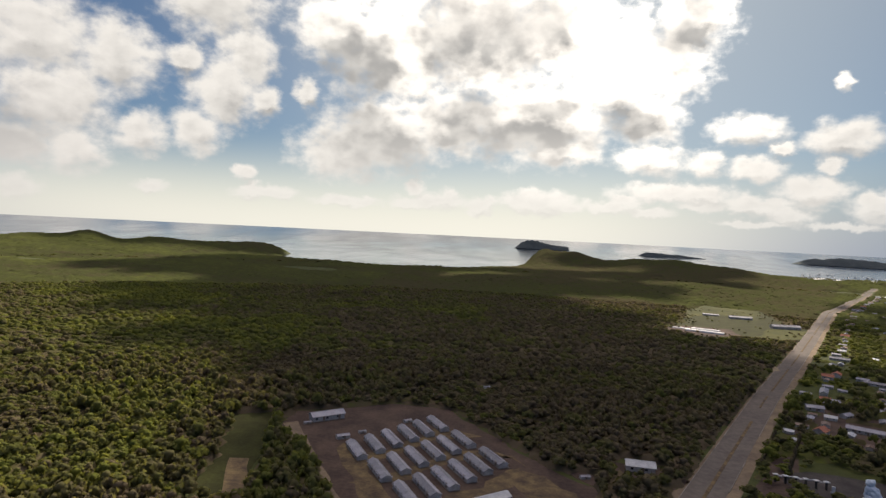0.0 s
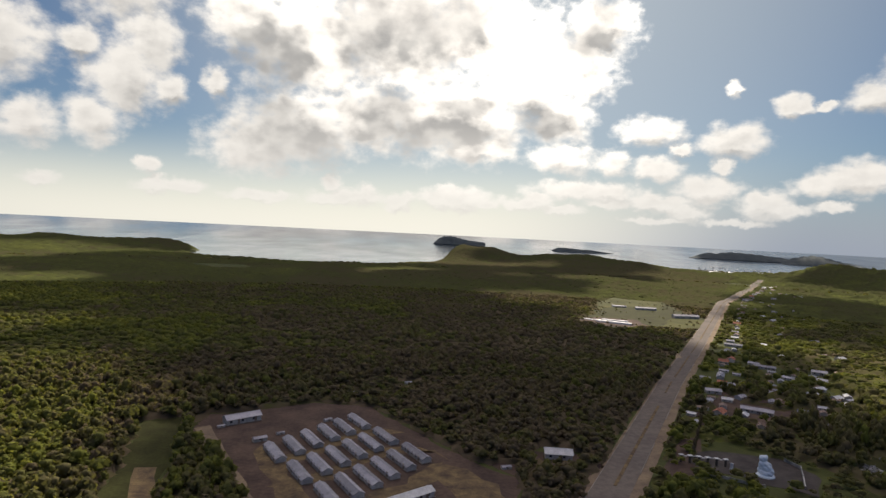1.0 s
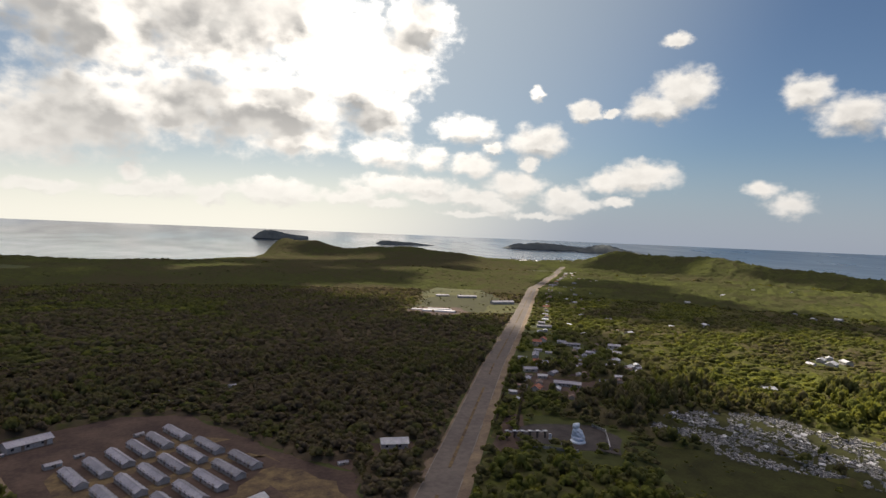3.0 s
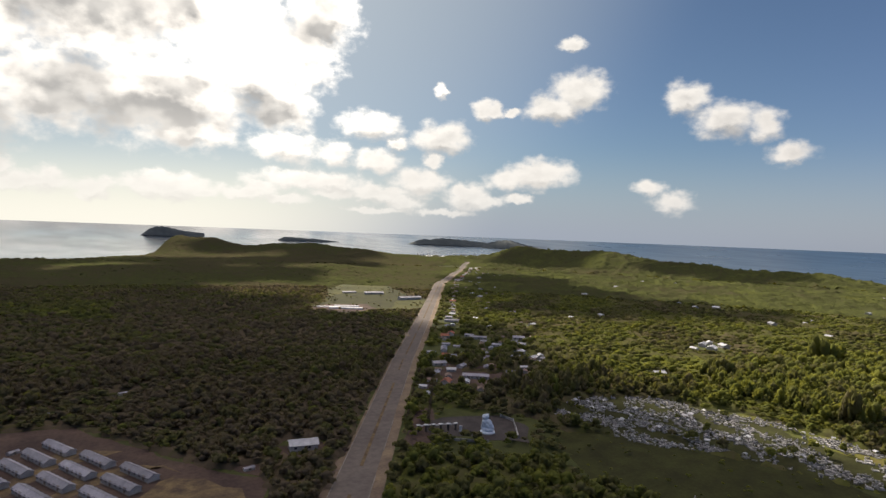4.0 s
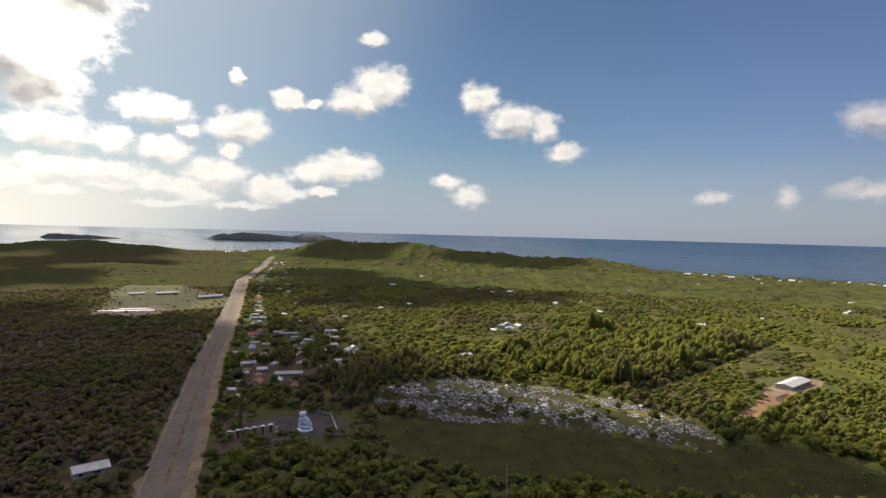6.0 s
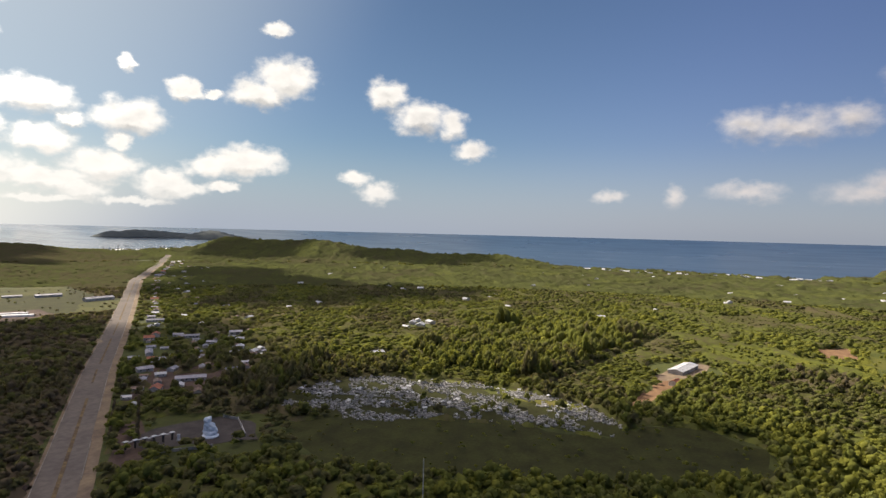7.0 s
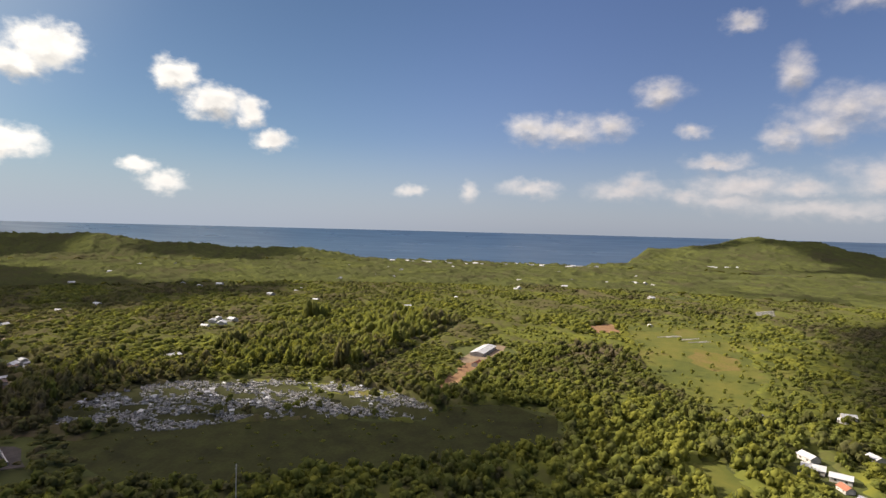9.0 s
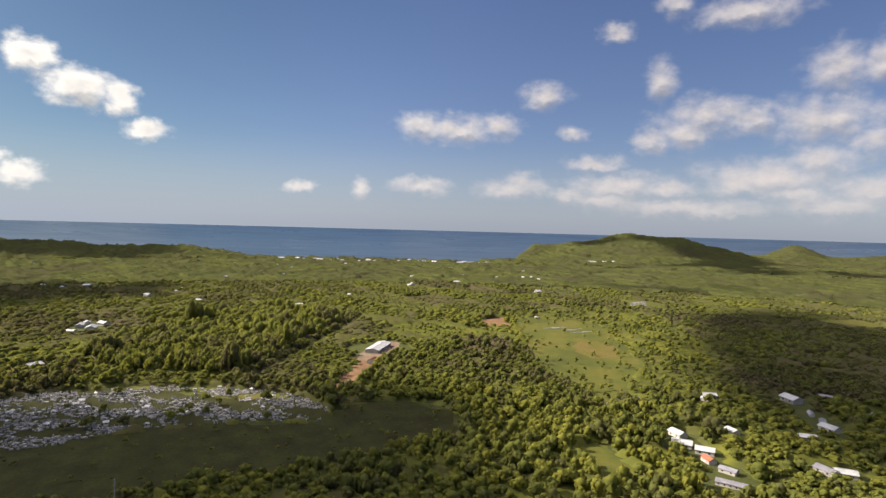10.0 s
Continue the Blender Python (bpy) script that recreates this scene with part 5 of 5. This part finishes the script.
mast = new("mast")
bm = bmesh.new()
bmesh.ops.create_cone(bm, cap_ends=True, segments=10, radius1=0.32, radius2=0.14, depth=24, matrix=Matrix.Translation((0, 0, 12)))
part("pole", bm, M_STEEL, mast)
boxed("base", M_KERB, mast, (0, 0, 0.2, 1.4, 1.4, 0.5))
boxed("bracket", M_STEEL, mast, (0, 0, 22.5, 1.6, 0.2, 0.2), (0, 0, 23.4, 1.2, 0.2, 0.2))
mast.matrix_basis = at_place(161, 112, 0, 0.83)
tagged(mast, "tall thin grey steel mast in the meadow", "mast")


# -- fishing boats in the harbour --
def fishing_boat():
    ob = new("fishing_boat")
    bm = bmesh.new()
    sections = []
    for x, w, keel, rail in ((-9, 2.4, 0.2, 2.4), (-4, 2.9, -0.3, 2.0), (2, 2.8, -0.3, 2.1), (7, 1.6, 0.2, 2.8), (9.5, 0.15, 1.4, 3.4)):
        sections.append([bm.verts.new(p) for p in ((x, -w, rail), (x, -w * 0.6, keel + 0.5), (x, 0, keel), (x, w * 0.6, keel + 0.5), (x, w, rail))])
    for p, q in zip(sections, sections[1:]):
        for i in range(5):
            bm.faces.new((p[i - 1], p[i], q[i], q[i - 1]))
    bm.faces.new(sections[0][::-1]), bm.faces.new(sections[-1])
    bmesh.ops.recalc_face_normals(bm, faces=bm.faces)
    part("hull", bm, M_WHITETIN, ob)
    boxed("cabin", M_WALL, ob, (-5, 0, 3.4, 5, 3.4, 2.8))
    boxed("cabin_roof", M_WHITETIN, ob, (-5, 0, 4.9, 6, 4.0, 0.25))
    boxed("mast", M_STEEL, ob, (2, 0, 5.5, 0.25, 0.25, 7))
    return tagged(ob, "white wooden fishing boat moored in the harbour", "boat", "boats in the harbour")


boat = fishing_boat()
rb = random.Random(5)
for i in range(26):
    x, y = polar(rb.uniform(31.5, 37.5), rb.uniform(2540, 2980))
    copy_thing(boat, at_place(x, y, rb.uniform(0, 360), rb.uniform(0.6, 1.0), SEA_Z - 0.4))
boat.matrix_basis = at_place(*polar(33.2, 2600), 40, 0.9, SEA_Z - 0.4)


# -- two rows of columnar trees that lead to the statue --
def columnar(seed):
    ob = new("columnar_tree")
    bm = bmesh.new()
    bmesh.ops.create_cone(bm, cap_ends=True, segments=7, radius1=0.18, radius2=0.1, depth=1.6, matrix=Matrix.Translation((0, 0, 0.7)))
    part("trunk", bm, M_BARK, ob)
    v, f = crown(6, 8, 110, 2.2, 0.24, seed)
    me = bpy.data.meshes.new("crown")
    me.from_pydata((v * [0.95, 0.95, 1.35] + [0, 0, 0.8]).tolist(), [], f.tolist())
    me.polygons.foreach_set("use_smooth", [True] * len(f))
    me.attributes.new("tint", "FLOAT", "POINT").data.foreach_set("value", np.full(len(v), 0.02, np.float32))
    me.materials.append(M_LEAF)
    c = new("crown", me)
    c.parent = ob
    return tagged(ob, "dark green columnar tree in a row by the road", "tree", "rows of columnar trees")


column = columnar(91)
spots = [(p[0] + o, p[1] - o * 0.7) for o in (0, 9) for p in [(148 + 5.2 * i, 262 + 7.4 * i) for i in range(7)]]
for i, (x, y) in enumerate(spots[1:]):
    copy_thing(column, at_place(x, y, i * 50, 0.85 + 0.3 * ((i * 7) % 5) / 5))
column.matrix_basis = at_place(*spots[0])


# -- the cemetery --
def grave(kind):
    ob = new("grave")
    boxed("slab", M_STONE, ob, (0, 0, 0.2, 2.4, 3.6, 0.4))
    boxed("kerb", M_STONE, ob, (-1.3, 0, 0.3, 0.25, 3.9, 0.6), (1.3, 0, 0.3, 0.25, 3.9, 0.6), (0, -1.9, 0.3, 2.35, 0.25, 0.6))
    if kind == 0:
        boxed("headstone", M_STONE, ob, (0, 1.7, 1.0, 1.5, 0.3, 1.6))
    elif kind == 1:
        boxed("tomb", M_STONE, ob, (0, 0.1, 0.75, 1.5, 2.5, 0.7))
        boxed("headstone", M_STONE, ob, (0, 1.75, 1.1, 2.0, 0.3, 1.9))
    else:
        for x in (-1.3, 1.3):
            for y in (-1.5, 1.5):
                boxed("post", M_WALL, ob, (x, y, 1.5, 0.2, 0.2, 2.6))
        slope("roof", M_WHITETIN, ob, 3.2, 1.7, 2.7, 3.5, 1, 0.2)
        slope("roof", M_WHITETIN, ob, 3.2, 1.7, 2.7, 3.5, -1, 0.2)
    label = ("flat pale stone grave with an upright headstone", "pale stone grave with a raised tomb chest", "pale grave under a small white canopy")[kind]
    return tagged(ob, label, "grave", "graves in the cemetery")


graves = [grave(k) for k in (0, 1, 2)]
taken = []
placed = [False] * 3
rg = random.Random(77)
tries = 0
while len(taken) < 270 and tries < 9000:
    tries += 1
    x, y = rg.uniform(222, 342), rg.uniform(66, 262)
    if not inside(np.array(x), np.array(y), TOMBS) or waves(np.array(x), np.array(y), 46, 2) < -0.45 or any((x - a) ** 2 + (y - b) ** 2 < 9 for a, b in taken):
        continue
    taken.append((x, y))
    k = rg.choice((0, 0, 0, 1, 1, 2))
    m = at_place(x, y, 20 + rg.choice((0, 0, 90, 45)) + rg.uniform(-14, 14), rg.uniform(0.45, 0.8), 0.05)
    if placed[k]:
        copy_thing(graves[k], m)
    else:
        placed[k] = m
for ob, m in zip(graves, placed):
    ob.matrix_basis = m

# the many small kerbs and slabs between them
bm = bmesh.new()
for i in range(6500):
    x, y = rg.uniform(222, 342), rg.uniform(66, 262)
    if inside(np.array(x), np.array(y), TOMBS) and waves(np.array(x), np.array(y), 46, 2) > rg.uniform(-0.4, 0.4):
        a = radians(20 + rg.choice((0, 0, 90)) + rg.uniform(-12, 12))
        box(bm, x, y, 0.25, rg.uniform(0.4, 1.1), rg.uniform(0.8, 2.2), rg.uniform(0.3, 0.8), a)
        if rg.random() < 0.5:
            box(bm, x + 0.9 * math.sin(a), y - 0.9 * math.cos(a), 0.7, 0.9, 0.25, 1.2, a)
me = bpy.data.meshes.new("grave_kerbs")
bm.to_mesh(me)
bm.free()
me.materials.append(M_STONE)
tagged(new("grave_kerbs", me), "crowded small pale grave kerbs and slabs in the grass", "graves", kind="stuff")


# -- rows of pale sheeting over young plants on the open fields --
def row_cover(length):
    ob = new("row_cover")
    bm = bmesh.new()
    n = 12
    rows = []
    for i in range(n + 1):
        x, w = (i / n - 0.5) * length, 0.55 + 0.12 * math.sin(i * 2.3)
        rows.append([bm.verts.new((x, w * math.cos(math.pi * j / 6), (0.5 + 0.08 * math.sin(i * 1.7)) * math.sin(math.pi * j / 6))) for j in range(7)])
    for a, b in zip(rows, rows[1:]):
        for j in range(6):
            bm.faces.new((a[j], b[j], b[j + 1], a[j + 1]))
    bm.faces.new(rows[0]), bm.faces.new(rows[-1][::-1])
    part("sheeting", bm, M_WALL, ob)
    for s in (-1, 1):
        boxed("peg", M_WOOD, ob, (s * (length / 2 + 0.2), 0, 0.3, 0.12, 0.12, 0.6))
    return tagged(ob, "long low row of pale sheeting over young plants", "row cover", "covered plant rows")


cover_row = row_cover(17)
cover_row.matrix_basis = at_place(560, -98, -62, 1.0, 0.06)
for i in range(1, 9):
    copy_thing(cover_row, at_place(560 - 3.4 * i + 6 * (i % 3), -98 - 3.6 * i - 5 * (i % 2), -62 + 3 * (i % 3), 0.7 + 0.3 * ((i * 3) % 4) / 3, 0.06))
for i in range(10):
    copy_thing(cover_row, at_place(738 + 6 * i, -246 - 2 * i - 5 * (i % 2), -52, 1.6, 0.06))


# -- the nearest trees, one by one --
def tree_kind(seed):
    r = random.Random(seed)
    ob = new("tree")
    bm = bmesh.new()
    def limb(a, b, r1, r2):
        d = b - a
        m = Matrix.Translation((a + b) / 2) @ d.to_track_quat("Z", "Y").to_matrix().to_4x4()
        bmesh.ops.create_cone(bm, cap_ends=True, segments=7, radius1=r1, radius2=r2, depth=d.length, matrix=m)
    top = Vector((r.uniform(-0.1, 0.1), r.uniform(-0.1, 0.1), 1.1))
    limb(Vector((0, 0, -0.1)), top, 0.09, 0.05)
    for i in range(5):
        a = math.tau * i / 5 + r.uniform(-0.4, 0.4)
        limb(top * r.uniform(0.5, 0.9), Vector((math.cos(a) * 0.6, math.sin(a) * 0.6, r.uniform(1.1, 1.7))), 0.035, 0.015)
    part("trunk", bm, M_BARK, ob)
    v, f = lobed(7, 190, 0.95, 0.17, seed)
    me = bpy.data.meshes.new("crown")
    me.from_pydata((v + [0, 0, 0.45]).tolist(), [], f.tolist())
    me.polygons.foreach_set("use_smooth", [True] * len(f))
    t = me.attributes.new("tint", "FLOAT", "POINT")
    t.data.foreach_set("value", np.full(len(v), 0.25 + 0.5 * r.random(), np.float32))
    me.materials.append(M_LEAF)
    c = new("crown", me)
    c.parent = ob
    return tagged(ob, "green broadleaf tree with a full rounded crown", "tree", "nearest trees")


kinds = [tree_kind(200 + i) for i in range(8)]
used = {}
for n, (x, y, z, size, tall, tint) in enumerate(tree_places):
    k = n % 8
    m = Matrix.Translation((x, y, z)) @ Matrix.Rotation(n * 2.4, 4, "Z") @ Matrix.Diagonal((size, size, tall, 1))
    if k in used:
        copy_thing(kinds[k], m)
    else:
        used[k] = m
for k, m in used.items():
    kinds[k].matrix_basis = m
